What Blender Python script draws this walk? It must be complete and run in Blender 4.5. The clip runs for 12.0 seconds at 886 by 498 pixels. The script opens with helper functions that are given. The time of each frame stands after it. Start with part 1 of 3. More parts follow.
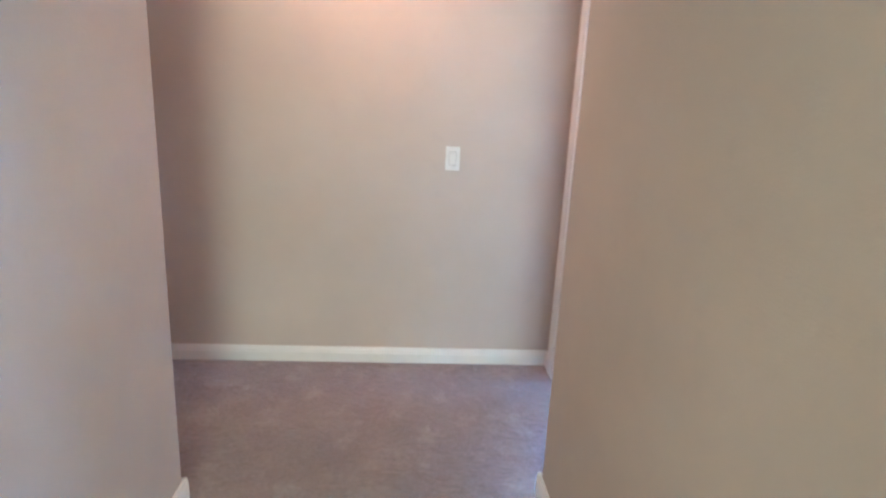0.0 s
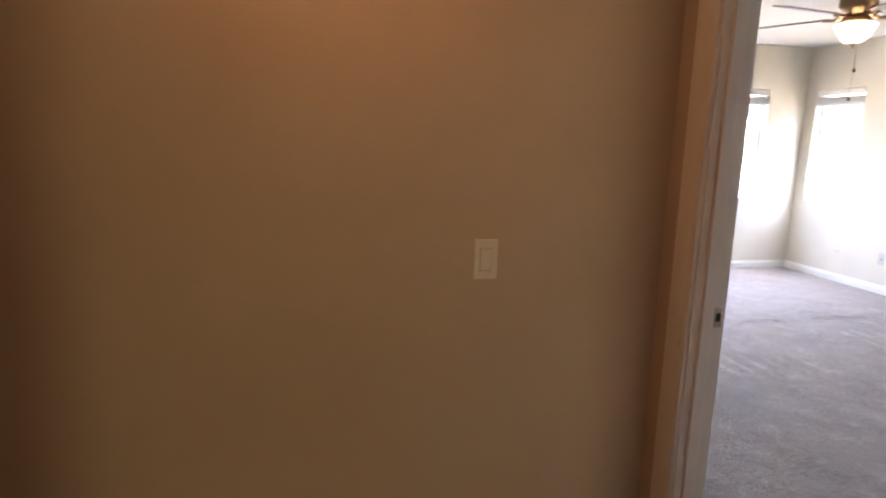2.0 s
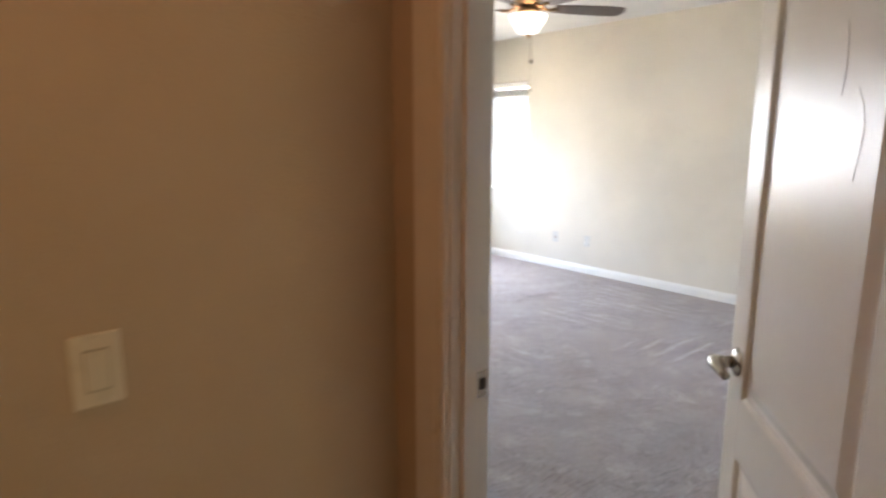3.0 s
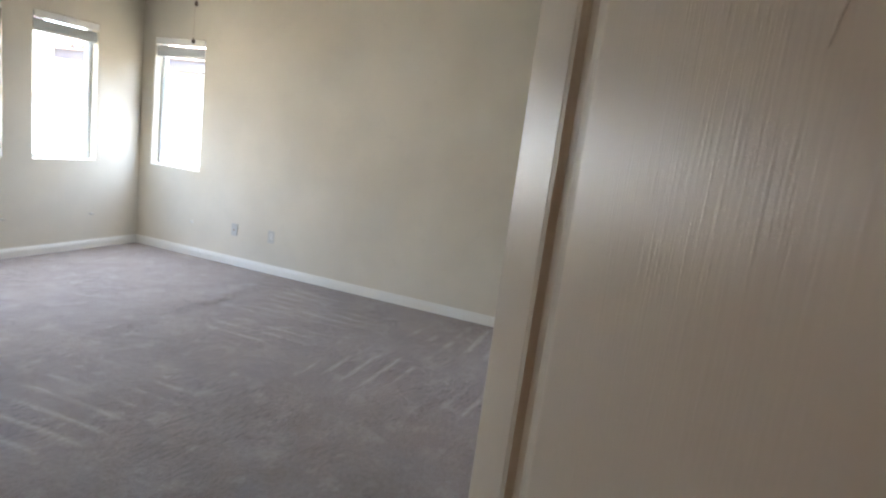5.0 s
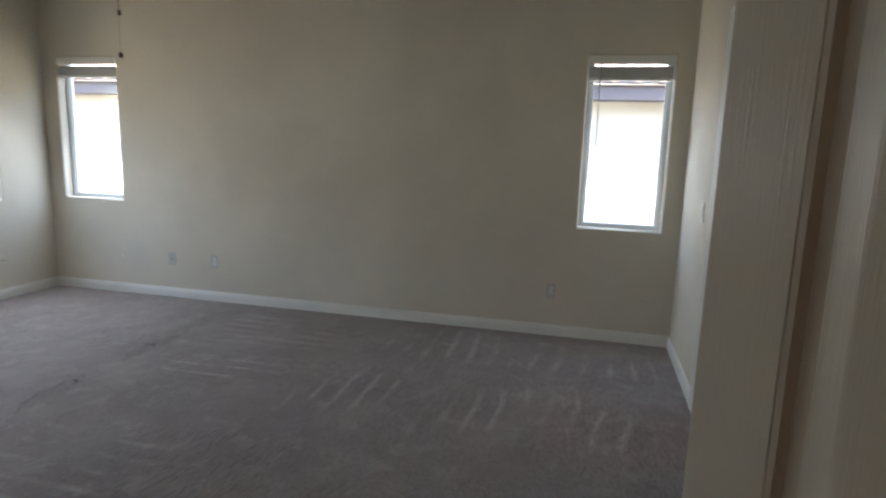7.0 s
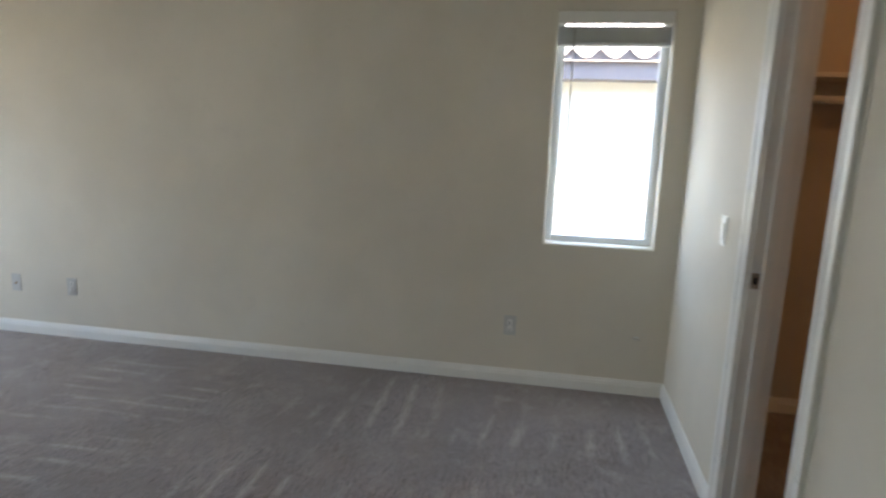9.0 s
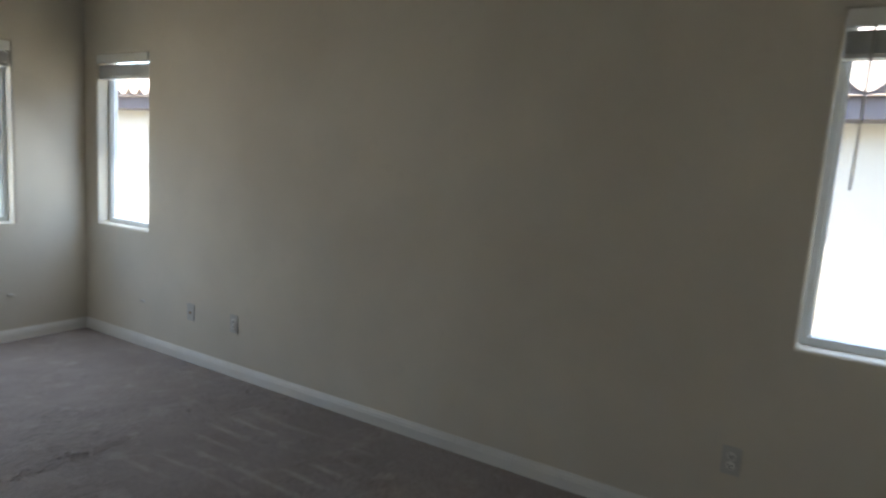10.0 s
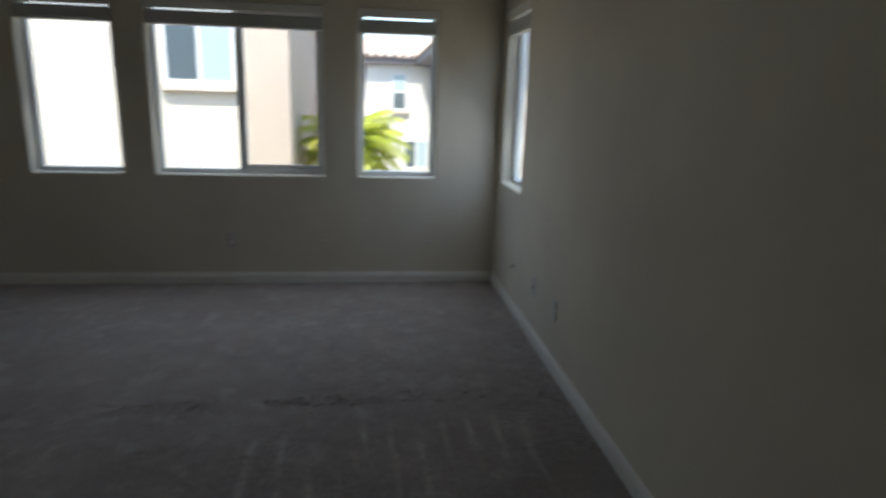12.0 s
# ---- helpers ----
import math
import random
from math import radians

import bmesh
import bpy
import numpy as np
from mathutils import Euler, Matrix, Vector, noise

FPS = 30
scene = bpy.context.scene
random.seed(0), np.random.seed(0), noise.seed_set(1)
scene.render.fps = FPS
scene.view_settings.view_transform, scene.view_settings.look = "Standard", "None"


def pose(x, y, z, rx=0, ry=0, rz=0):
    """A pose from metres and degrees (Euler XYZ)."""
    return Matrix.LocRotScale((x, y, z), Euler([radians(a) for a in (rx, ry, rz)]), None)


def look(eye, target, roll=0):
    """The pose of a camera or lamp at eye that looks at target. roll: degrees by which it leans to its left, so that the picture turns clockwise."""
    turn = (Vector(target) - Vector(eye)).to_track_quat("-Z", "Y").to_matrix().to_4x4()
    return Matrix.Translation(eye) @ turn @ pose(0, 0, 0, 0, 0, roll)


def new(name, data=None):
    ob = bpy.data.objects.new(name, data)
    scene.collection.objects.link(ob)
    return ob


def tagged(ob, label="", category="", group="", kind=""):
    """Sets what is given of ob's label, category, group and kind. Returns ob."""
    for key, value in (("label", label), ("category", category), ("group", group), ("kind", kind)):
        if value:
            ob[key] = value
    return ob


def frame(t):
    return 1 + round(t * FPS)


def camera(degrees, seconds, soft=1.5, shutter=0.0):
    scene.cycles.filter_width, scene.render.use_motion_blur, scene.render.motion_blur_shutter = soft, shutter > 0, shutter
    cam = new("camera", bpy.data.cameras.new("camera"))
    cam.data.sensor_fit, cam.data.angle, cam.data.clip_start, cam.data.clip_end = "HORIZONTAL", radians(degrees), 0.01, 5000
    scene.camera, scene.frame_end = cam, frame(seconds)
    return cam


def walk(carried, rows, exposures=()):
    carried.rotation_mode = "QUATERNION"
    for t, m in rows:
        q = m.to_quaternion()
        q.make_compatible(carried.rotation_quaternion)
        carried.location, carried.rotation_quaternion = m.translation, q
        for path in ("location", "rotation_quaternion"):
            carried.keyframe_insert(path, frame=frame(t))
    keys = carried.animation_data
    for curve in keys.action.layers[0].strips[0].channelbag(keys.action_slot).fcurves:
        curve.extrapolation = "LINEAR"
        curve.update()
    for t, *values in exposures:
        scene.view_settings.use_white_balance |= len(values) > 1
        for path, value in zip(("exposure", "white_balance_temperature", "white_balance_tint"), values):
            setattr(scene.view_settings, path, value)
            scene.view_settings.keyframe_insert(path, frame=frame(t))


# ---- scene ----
# ---- camera and walk ----
cam = camera(73.0, 12.0, soft=2.2, shutter=0.4)

# seconds, eye, heading (left of +y), tilt, lean
PATH = [
    (0, (-0.937, -2.770, 1.404), -4.10, -14.65, 2.76),
    (0.5, (-1.020, -2.499, 1.406), -4.05, -12.04, 2.54),
    (1, (-1.116, -2.176, 1.399), -7.13, -12.34, 1.58),
    (1.5, (-1.140, -1.840, 1.420), -8.61, -11.11, 1.45),
    (2, (-1.176, -1.456, 1.437), -12.08, -10.63, 1.59),
    (2.5, (-1.026, -1.109, 1.443), -23.40, -10.70, 0.12),
    (3, (-0.855, -0.829, 1.444), -40.19, -10.65, 0.03),
    (3.5, (-0.641, -0.546, 1.420), -56.23, -9.99, -0.36),
    (3.7, (-0.627, -0.496, 1.423), -61.42, -9.88, 2.33),
    (5.3, (-0.046, -0.392, 1.421), -70.31, -10.27, 6.77),
    (5.5, (0.024, -0.336, 1.422), -68.61, -10.68, 3.57),
    (6, (-0.050, -0.305, 1.421), -70.25, -10.50, 1.98),
    (6.5, (-0.145, -0.202, 1.409), -73.28, -9.83, 1.50),
    (7, (-0.110, -0.126, 1.406), -76.49, -9.85, 1.82),
    (7.2, (-0.033, -0.159, 1.415), -77.09, -11.30, 0.48),
    (8.8, (0.931, -0.116, 1.411), -81.23, -9.86, 0.62),
    (9, (1.046, -0.086, 1.416), -79.87, -10.91, 1.89),
    (9.5, (1.357, 0.050, 1.410), -70.68, -9.04, 2.67),
    (10, (1.819, 0.007, 1.413), -59.87, -7.62, 3.97),
    (10.5, (2.334, -0.021, 1.425), -49.08, -5.50, 1.20),
    (11, (2.691, 0.006, 1.423), -37.54, -8.52, 0.32),
    (11.5, (3.027, 0.114, 1.420), -26.34, -9.67, 0.83),
    (12, (3.374, 0.015, 1.418), -7.26, -13.81, 1.78),
]


def seat_pose(eye, heading, tilt, lean):
    h, t = radians(heading), radians(tilt)
    way = Vector((-math.sin(h) * math.cos(t), math.cos(h) * math.cos(t), math.sin(t)))
    return look(eye, Vector(eye) + way, lean)


EXPOSURES = [
    (0.0, 7.52, 3780, 10), (1.0, 7.27, 4350, 10), (1.5, 6.02, 5050, 12), (2.0, 5.32, 6350, 24), (2.5, 4.97, 6450, 21),
    (3.0, 5.35, 6450, 17), (3.7, 5.45, 6450, 15), (5.3, 4.27, 6480, 14), (6.5, 3.85, 6450, 13), (7.2, 3.37, 6430, 12),
    (8.8, 4.00, 6380, 11), (9.5, 3.47, 6380, 11), (10.5, 2.62, 6500, 11), (11.5, 2.38, 6480, 11), (12.0, 1.82, 6400, 10),
]
walk(cam, [(t, seat_pose(e, h, p, r)) for t, e, h, p, r in PATH], EXPOSURES)

# ---- world, sun and lamps ----
SUN_FROM = Vector((-0.28, -0.42, 0.86)).normalized()
world = bpy.data.worlds.new("sky_world")
scene.world = world
world.use_nodes = True
wn = world.node_tree.nodes
sky = wn.new("ShaderNodeTexSky")
sky.sky_type = "NISHITA"
sky.sun_disc = False
sky.sun_elevation = math.asin(SUN_FROM.z)
sky.sun_rotation = math.atan2(SUN_FROM.x, SUN_FROM.y)
world.node_tree.links.new(sky.outputs[0], wn["Background"].inputs[0])
wn["Background"].inputs[1].default_value = 0.15

sun = new("sun", bpy.data.lights.new("sun", "SUN"))
sun.data.energy, sun.data.angle, sun.data.color = 2.7, radians(0.5), (1.0, 0.95, 0.87)
sun.matrix_world = look(SUN_FROM * 30, (0, 0, 0))

CEIL = 2.545
can_lamp = new("downlight_lamp", bpy.data.lights.new("downlight_lamp", "SPOT"))
can_lamp.data.energy, can_lamp.data.color = 0.60, (1.0, 0.315, 0.075)
can_lamp.data.spot_size, can_lamp.data.spot_blend, can_lamp.data.shadow_soft_size = radians(150), 0.9, 0.05
can_lamp.matrix_world = look((-1.12, -0.20, CEIL - 0.005), (-1.12, -0.20, 0))

fan_lamp = new("fan_lamp", bpy.data.lights.new("fan_lamp", "POINT"))
fan_lamp.data.energy, fan_lamp.data.color, fan_lamp.data.shadow_soft_size = 0.035, (1.0, 0.80, 0.55), 0.05
fan_lamp.location = (2.14, 1.88, 2.17)

closet_lamp = new("closet_lamp", bpy.data.lights.new("closet_lamp", "POINT"))
closet_lamp.data.energy, closet_lamp.data.color, closet_lamp.data.shadow_soft_size = 0.35, (1.0, 0.45, 0.14), 0.06
closet_lamp.location = (3.1, -1.65, CEIL - 0.16)

# daylight that comes up the corridor from the rooms behind
back_lamp = new("corridor_daylight", bpy.data.lights.new("corridor_daylight", "AREA"))
back_lamp.data.shape, back_lamp.data.size, back_lamp.data.size_y = "RECTANGLE", 0.9, 1.3
back_lamp.data.energy, back_lamp.data.color = 0.72, (1.0, 0.78, 0.34)
back_lamp.matrix_world = look((-1.03, -5.42, 1.5), (-1.03, 0, 1.3))

# sky light that falls in through each window opening: centre along the wall, width, watts
WINDOW_LIGHT = (0.75, 0.87, 1.0)
for where, wide, watts in (((4.43, 4.188), 0.52, 0.75), ((4.43, -0.351), 0.52, 0.34), ((1.281, 4.71), 0.52, 0.58), ((2.433, 4.71), 1.12, 1.3), ((3.590, 4.71), 0.52, 0.75)):
    lamp = new("window_daylight", bpy.data.lights.new("window_daylight", "AREA"))
    lamp.data.shape, lamp.data.size, lamp.data.size_y = "RECTANGLE", wide, 0.98
    lamp.data.energy, lamp.data.color, lamp.data.spread = watts * 0.95, WINDOW_LIGHT, radians(140)
    inward = (-1, 0, 0) if where[0] > 4 else (0, -1, 0)
    lamp.matrix_world = look((*where, 1.36), Vector((*where, 1.36)) + Vector(inward) + Vector((0, 0, -0.85)))

# ---- materials ----


def mat(name, colour, rough=0.6, metal=0.0, spec=0.5):
    m = bpy.data.materials.new(name)
    m.use_nodes = True
    b = m.node_tree.nodes["Principled BSDF"]
    b.inputs["Base Color"].default_value = (*colour, 1)
    b.inputs["Roughness"].default_value = rough
    b.inputs["Metallic"].default_value = metal
    b.inputs["Specular IOR Level"].default_value = spec
    return m


def coords(m, scale=(1, 1, 1), kind="Object"):
    n, l = m.node_tree.nodes, m.node_tree.links
    tc, mp = n.new("ShaderNodeTexCoord"), n.new("ShaderNodeMapping")
    mp.inputs["Scale"].default_value = scale
    l.new(tc.outputs[kind], mp.inputs[0])
    return mp.outputs[0]


def noise_at(m, where, scale, detail=3.0, rough=0.5):
    t = m.node_tree.nodes.new("ShaderNodeTexNoise")
    t.inputs["Scale"].default_value, t.inputs["Detail"].default_value, t.inputs["Roughness"].default_value = scale, detail, rough
    m.node_tree.links.new(where, t.inputs["Vector"])
    return t.outputs["Fac"]


def ramp(m, fac, stops):
    r = m.node_tree.nodes.new("ShaderNodeValToRGB")
    e = r.color_ramp.elements
    while len(e) < len(stops):
        e.new(0.5)
    for k, (p, c) in zip(e, stops):
        k.position, k.color = p, (*c, 1)
    m.node_tree.links.new(fac, r.inputs[0])
    return r.outputs[0]


def mix(m, a, b, fac, how="MIX"):
    x = m.node_tree.nodes.new("ShaderNodeMix")
    x.data_type, x.blend_type = "RGBA", how
    for k, v in ((6, a), (7, b), (0, fac)):
        if isinstance(v, bpy.types.NodeSocket):
            m.node_tree.links.new(v, x.inputs[k])
        elif k == 0:
            x.inputs[0].default_value = v
        else:
            x.inputs[k].default_value = (*v, 1)
    return x.outputs[2]


def arith(m, how, a, b=0.0):
    x = m.node_tree.nodes.new("ShaderNodeMath")
    x.operation = how
    for k, v in ((0, a), (1, b)):
        if isinstance(v, bpy.types.NodeSocket):
            m.node_tree.links.new(v, x.inputs[k])
        else:
            x.inputs[k].default_value = v
    return x.outputs[0]


def bump(m, height, strength, distance, after=None):
    x = m.node_tree.nodes.new("ShaderNodeBump")
    x.inputs["Strength"].default_value, x.inputs["Distance"].default_value = strength, distance
    m.node_tree.links.new(height, x.inputs["Height"])
    if after is not None:
        m.node_tree.links.new(after, x.inputs["Normal"])
    m.node_tree.links.new(x.outputs[0], m.node_tree.nodes["Principled BSDF"].inputs["Normal"])
    return x.outputs[0]


def base(m, socket, slot="Base Color"):
    m.node_tree.links.new(socket, m.node_tree.nodes["Principled BSDF"].inputs[slot])


def painted_wall(name, colour):
    """Rolled flat paint over sprayed orange-peel texture, with faint scuffs and roller patches."""
    m = mat(name, colour, 0.75, 0, 0.3)
    c = coords(m)
    patch = noise_at(m, c, 1.3, 4)
    dirt = noise_at(m, c, 9.0, 5, 0.6)
    low = tuple(v * 0.93 for v in colour)
    high = tuple(min(1, v * 1.05) for v in colour)
    a = ramp(m, patch, [(0.35, low), (0.65, high)])
    base(m, mix(m, a, tuple(v * 0.86 for v in colour), arith(m, "MULTIPLY", ramp(m, dirt, [(0.60, (0, 0, 0)), (0.78, (1, 1, 1))]), 0.3)))
    peel = noise_at(m, c, 160, 2)
    bump(m, peel, 0.22, 0.004, bump(m, noise_at(m, c, 7, 2), 0.1, 0.01))
    return m


def satin_paint(name, colour, rough=0.35):
    m = mat(name, colour, rough, 0, 0.45)
    c = coords(m)
    base(m, ramp(m, noise_at(m, c, 6, 4), [(0.3, tuple(v * 0.94 for v in colour)), (0.7, colour)]))
    base(m, ramp(m, noise_at(m, c, 25, 3), [(0.3, (rough - 0.08,) * 3), (0.7, (rough + 0.10,) * 3)]), "Roughness")
    bump(m, noise_at(m, c, 60, 2), 0.06, 0.002)
    return m


def door_paint():
    """White enamel over an embossed wood-grain skin."""
    m = mat("door_enamel", (0.60, 0.545, 0.455), 0.2, 0, 0.24)
    warp = noise_at(m, coords(m, (2.5, 2.5, 1.2)), 1.5, 2)
    c = coords(m, (190, 190, 6))
    grain = noise_at(m, c, 2.0, 4, 0.6)
    base(m, ramp(m, warp, [(0.1, (0.585, 0.53, 0.44)), (0.9, (0.615, 0.56, 0.47))]))
    base(m, ramp(m, warp, [(0.1, (0.15,) * 3), (0.9, (0.24,) * 3)]), "Roughness")
    bump(m, grain, 0.55, 0.0012)
    return m


def carpet():
    """Cut-pile carpet, taupe, with tufts, trodden patches and vacuum strokes."""
    m = mat("carpet_pile", (0.34, 0.28, 0.245), 0.95, 0, 0.1)
    b = m.node_tree.nodes["Principled BSDF"]
    b.inputs["Sheen Weight"].default_value, b.inputs["Sheen Roughness"].default_value = 0.25, 0.6
    c = coords(m)
    tuft = noise_at(m, c, 240, 3, 0.7)
    patch = noise_at(m, c, 2.6, 5, 0.65)
    blot = noise_at(m, c, 6.5, 5, 0.62)
    spot = m.node_tree.nodes.new("ShaderNodeSeparateXYZ")
    m.node_tree.links.new(c, spot.inputs[0])
    jig = arith(m, "MULTIPLY", arith(m, "SUBTRACT", noise_at(m, c, 3.5, 2), 0.5), 0.035)

    def strokes(across, gap, lo, hi, along, lo2, hi2):
        """Pale lines a hand apart in one swept stretch of the floor."""
        drift = arith(m, "MULTIPLY", arith(m, "SUBTRACT", noise_at(m, c, 0.9, 1), 0.5), 0.22)
        u = arith(m, "ADD", arith(m, "ADD", across, jig), drift)
        w = arith(m, "PINGPONG", arith(m, "DIVIDE", u, gap), 0.5)
        line = ramp(m, w, [(0.0, (1, 1, 1)), (0.10, (0.5, 0.5, 0.5)), (0.2, (0, 0, 0))])
        k = noise_at(m, c, 2.3, 3)
        line = arith(m, "MULTIPLY", line, ramp(m, k, [(0.44, (0.0, 0.0, 0.0)), (0.58, (1, 1, 1))]))
        for v, a, b in ((across, lo, hi), (along, lo2, hi2)):
            for edge, sign in ((a, 1), (b, -1)):
                d = arith(m, "MULTIPLY", arith(m, "SUBTRACT", arith(m, "ADD", v, jig), edge), sign * 7.0)
                line = arith(m, "MULTIPLY", line, arith(m, "MINIMUM", arith(m, "MAXIMUM", d, 0.0), 1.0))
        return line

    lines = arith(m, "ADD", strokes(spot.outputs[1], 0.13, -0.6, 1.55, spot.outputs[0], 2.55, 3.45), strokes(spot.outputs[0], 0.12, 2.7, 4.15, spot.outputs[1], 1.55, 2.55))
    lines = arith(m, "ADD", lines, strokes(spot.outputs[1], 0.15, -0.7, 1.3, spot.outputs[0], 3.55, 4.3))
    lines = arith(m, "ADD", lines, strokes(spot.outputs[0], 0.14, 0.9, 2.2, spot.outputs[1], 1.6, 2.4))
    a = ramp(m, patch, [(0.30, (0.268, 0.213, 0.188)), (0.5, (0.315, 0.255, 0.226)), (0.72, (0.378, 0.314, 0.280))])
    a = mix(m, a, (0.43, 0.362, 0.325), arith(m, "MULTIPLY", ramp(m, blot, [(0.55, (0, 0, 0)), (0.64, (1, 1, 1))]), 0.62))
    a = mix(m, a, (0.53, 0.45, 0.405), arith(m, "MULTIPLY", lines, 0.8))
    clump = noise_at(m, c, 48, 4, 0.7)
    turned = m.node_tree.nodes.new("ShaderNodeMapping")
    turned.inputs["Rotation"].default_value, turned.inputs["Scale"].default_value = (0, 0, radians(50)), (9, 42, 9)
    m.node_tree.links.new(c, turned.inputs[0])
    combed = noise_at(m, turned.outputs[0], 1.6, 2, 0.5)
    where = ramp(m, noise_at(m, c, 1.1, 2), [(0.44, (0, 0, 0)), (0.56, (1, 1, 1))])
    a = mix(m, a, ramp(m, combed, [(0.36, (0.55, 0.55, 0.55)), (0.48, (1.0, 1.0, 1.0)), (0.7, (1.12, 1.12, 1.12))]), arith(m, "MULTIPLY", where, 0.55), "MULTIPLY")
    a = mix(m, a, ramp(m, tuft, [(0.25, (0.5, 0.5, 0.5)), (0.75, (1.3, 1.3, 1.3))]), 0.8, "MULTIPLY")
    a = mix(m, a, ramp(m, clump, [(0.30, (0.72, 0.72, 0.72)), (0.55, (1.0, 1.0, 1.0)), (0.75, (1.15, 1.15, 1.15))]), 0.8, "MULTIPLY")
    base(m, a)
    bump(m, tuft, 0.7, 0.008, bump(m, clump, 0.8, 0.012, bump(m, blot, 0.6, 0.03)))
    return m


def wood(name, dark, light, rough=0.35):
    m = mat(name, dark, rough)
    base(m, ramp(m, noise_at(m, coords(m, (4, 60, 60)), 1.5, 5, 0.6), [(0.3, dark), (0.7, light)]))
    return m


def stucco(name, colour):
    m = mat(name, colour, 0.9, 0, 0.2)
    c = coords(m)
    base(m, ramp(m, noise_at(m, c, 0.7, 5), [(0.3, tuple(v * 0.9 for v in colour)), (0.7, tuple(min(1, v * 1.06) for v in colour))]))
    bump(m, noise_at(m, c, 9, 2), 0.12, 0.006)
    return m


def clear_glass(name="window_glass", tint=(0.93, 0.95, 0.94), gloss=0.04):
    m = bpy.data.materials.new(name)
    m.use_nodes = True
    n, l = m.node_tree.nodes, m.node_tree.links
    n.remove(n["Principled BSDF"])
    t, g, x = n.new("ShaderNodeBsdfTransparent"), n.new("ShaderNodeBsdfGlossy"), n.new("ShaderNodeMixShader")
    t.inputs[0].default_value = (*tint, 1)
    g.inputs["Roughness"].default_value = 0.02
    x.inputs[0].default_value = gloss
    l.new(t.outputs[0], x.inputs[1])
    l.new(g.outputs[0], x.inputs[2])
    l.new(x.outputs[0], n["Material Output"].inputs[0])
    return m


def glowing(name, colour, strength):
    m = mat(name, (0.85, 0.82, 0.76), 0.3)
    b = m.node_tree.nodes["Principled BSDF"]
    b.inputs["Emission Color"].default_value = (*colour, 1)
    b.inputs["Emission Strength"].default_value = strength
    return m


def leaf_green():
    m = mat("palm_leaf", (0.12, 0.15, 0.02), 0.4)
    n, l = m.node_tree.nodes, m.node_tree.links
    c = ramp(m, noise_at(m, coords(m), 3, 3), [(0.3, (0.36, 0.45, 0.05)), (0.7, (0.56, 0.58, 0.09))])
    base(m, c)
    t, x = n.new("ShaderNodeBsdfTranslucent"), n.new("ShaderNodeMixShader")
    l.new(c, t.inputs[0])
    x.inputs[0].default_value = 0.35
    l.new(n["Principled BSDF"].outputs[0], x.inputs[1])
    l.new(t.outputs[0], x.inputs[2])
    l.new(x.outputs[0], n["Material Output"].inputs[0])
    return m


def ground_soil():
    m = mat("ground_cover", (0.22, 0.20, 0.17), 0.95)
    base(m, ramp(m, noise_at(m, coords(m), 0.5, 6), [(0.35, (0.20, 0.19, 0.17)), (0.5, (0.30, 0.28, 0.25)), (0.7, (0.10, 0.13, 0.05))]))
    return m


def clay_tile():
    m = mat("clay_tile", (0.52, 0.42, 0.35), 0.85)
    base(m, ramp(m, noise_at(m, coords(m), 2.5, 4), [(0.3, (0.46, 0.36, 0.29)), (0.6, (0.56, 0.46, 0.39)), (0.75, (0.62, 0.54, 0.47))]))
    return m


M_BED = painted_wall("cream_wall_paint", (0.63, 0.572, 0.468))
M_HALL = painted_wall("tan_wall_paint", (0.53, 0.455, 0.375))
M_CEIL = painted_wall("ceiling_paint", (0.70, 0.69, 0.65))
M_TRIM = satin_paint("white_trim_enamel", (0.76, 0.735, 0.675))
M_DOOR = door_paint()
M_CARPET = carpet()
M_VINYL = satin_paint("white_vinyl", (0.80, 0.81, 0.80), 0.4)
M_BLIND = satin_paint("blind_vinyl", (0.62, 0.62, 0.60), 0.45)
M_PLATE = satin_paint("white_plastic", (0.74, 0.72, 0.665), 0.3)
M_IVORY = satin_paint("greyed_plastic", (0.50, 0.485, 0.445), 0.35)
M_SLOT = mat("dark_socket", (0.02, 0.02, 0.02), 0.6)
M_NICKEL = mat("satin_nickel", (0.42, 0.38, 0.33), 0.25, 1.0)
M_BRASS = mat("aged_bronze", (0.30, 0.19, 0.10), 0.3, 1.0)
M_WALNUT = wood("walnut_blade", (0.045, 0.022, 0.012), (0.09, 0.045, 0.025))
M_GLASS = clear_glass()
M_SCREEN = clear_glass("insect_gauze", (0.88, 0.84, 0.83), 0.02)
M_BOWL = glowing("frosted_bowl_glass", (1.0, 0.88, 0.70), 0.11)
M_CAN = glowing("downlight_lens", (1.0, 0.70, 0.40), 1.0)
M_STUCCO = stucco("cream_stucco", (0.78, 0.71, 0.60))
M_STUCCO_B = stucco("pale_stucco", (0.72, 0.69, 0.63))
M_STUCCO_C = stucco("buff_stucco", (0.67, 0.58, 0.50))
# fascia paint; on the tile ends the same dark colour stands for shade
M_FASCIA_SHADE = satin_paint("grey_brown_fascia_and_shade", (0.17, 0.145, 0.15), 0.6)
M_TILE = clay_tile()
M_DARKGLASS = mat("dark_window_glass", (0.10, 0.13, 0.15), 0.05)
M_PALEGLASS = mat("curtained_window_glass", (0.42, 0.52, 0.56), 0.08)
M_LEAF = leaf_green()
M_BARK = stucco("palm_bark", (0.20, 0.15, 0.10))
M_GROUND = ground_soil()
M_SHELF = satin_paint("closet_shelf_paint", (0.66, 0.61, 0.53), 0.5)
M_CORD = mat("blind_cord", (0.7, 0.69, 0.65), 0.7)
# white plastic greyed for shade: the rocker's gap and the backlit wand
M_SHADE_GREY = satin_paint("shade_grey_plastic", (0.45, 0.43, 0.39), 0.5)
M_SCUFF = mat("grey_scuff", (0.50, 0.45, 0.38), 0.7)

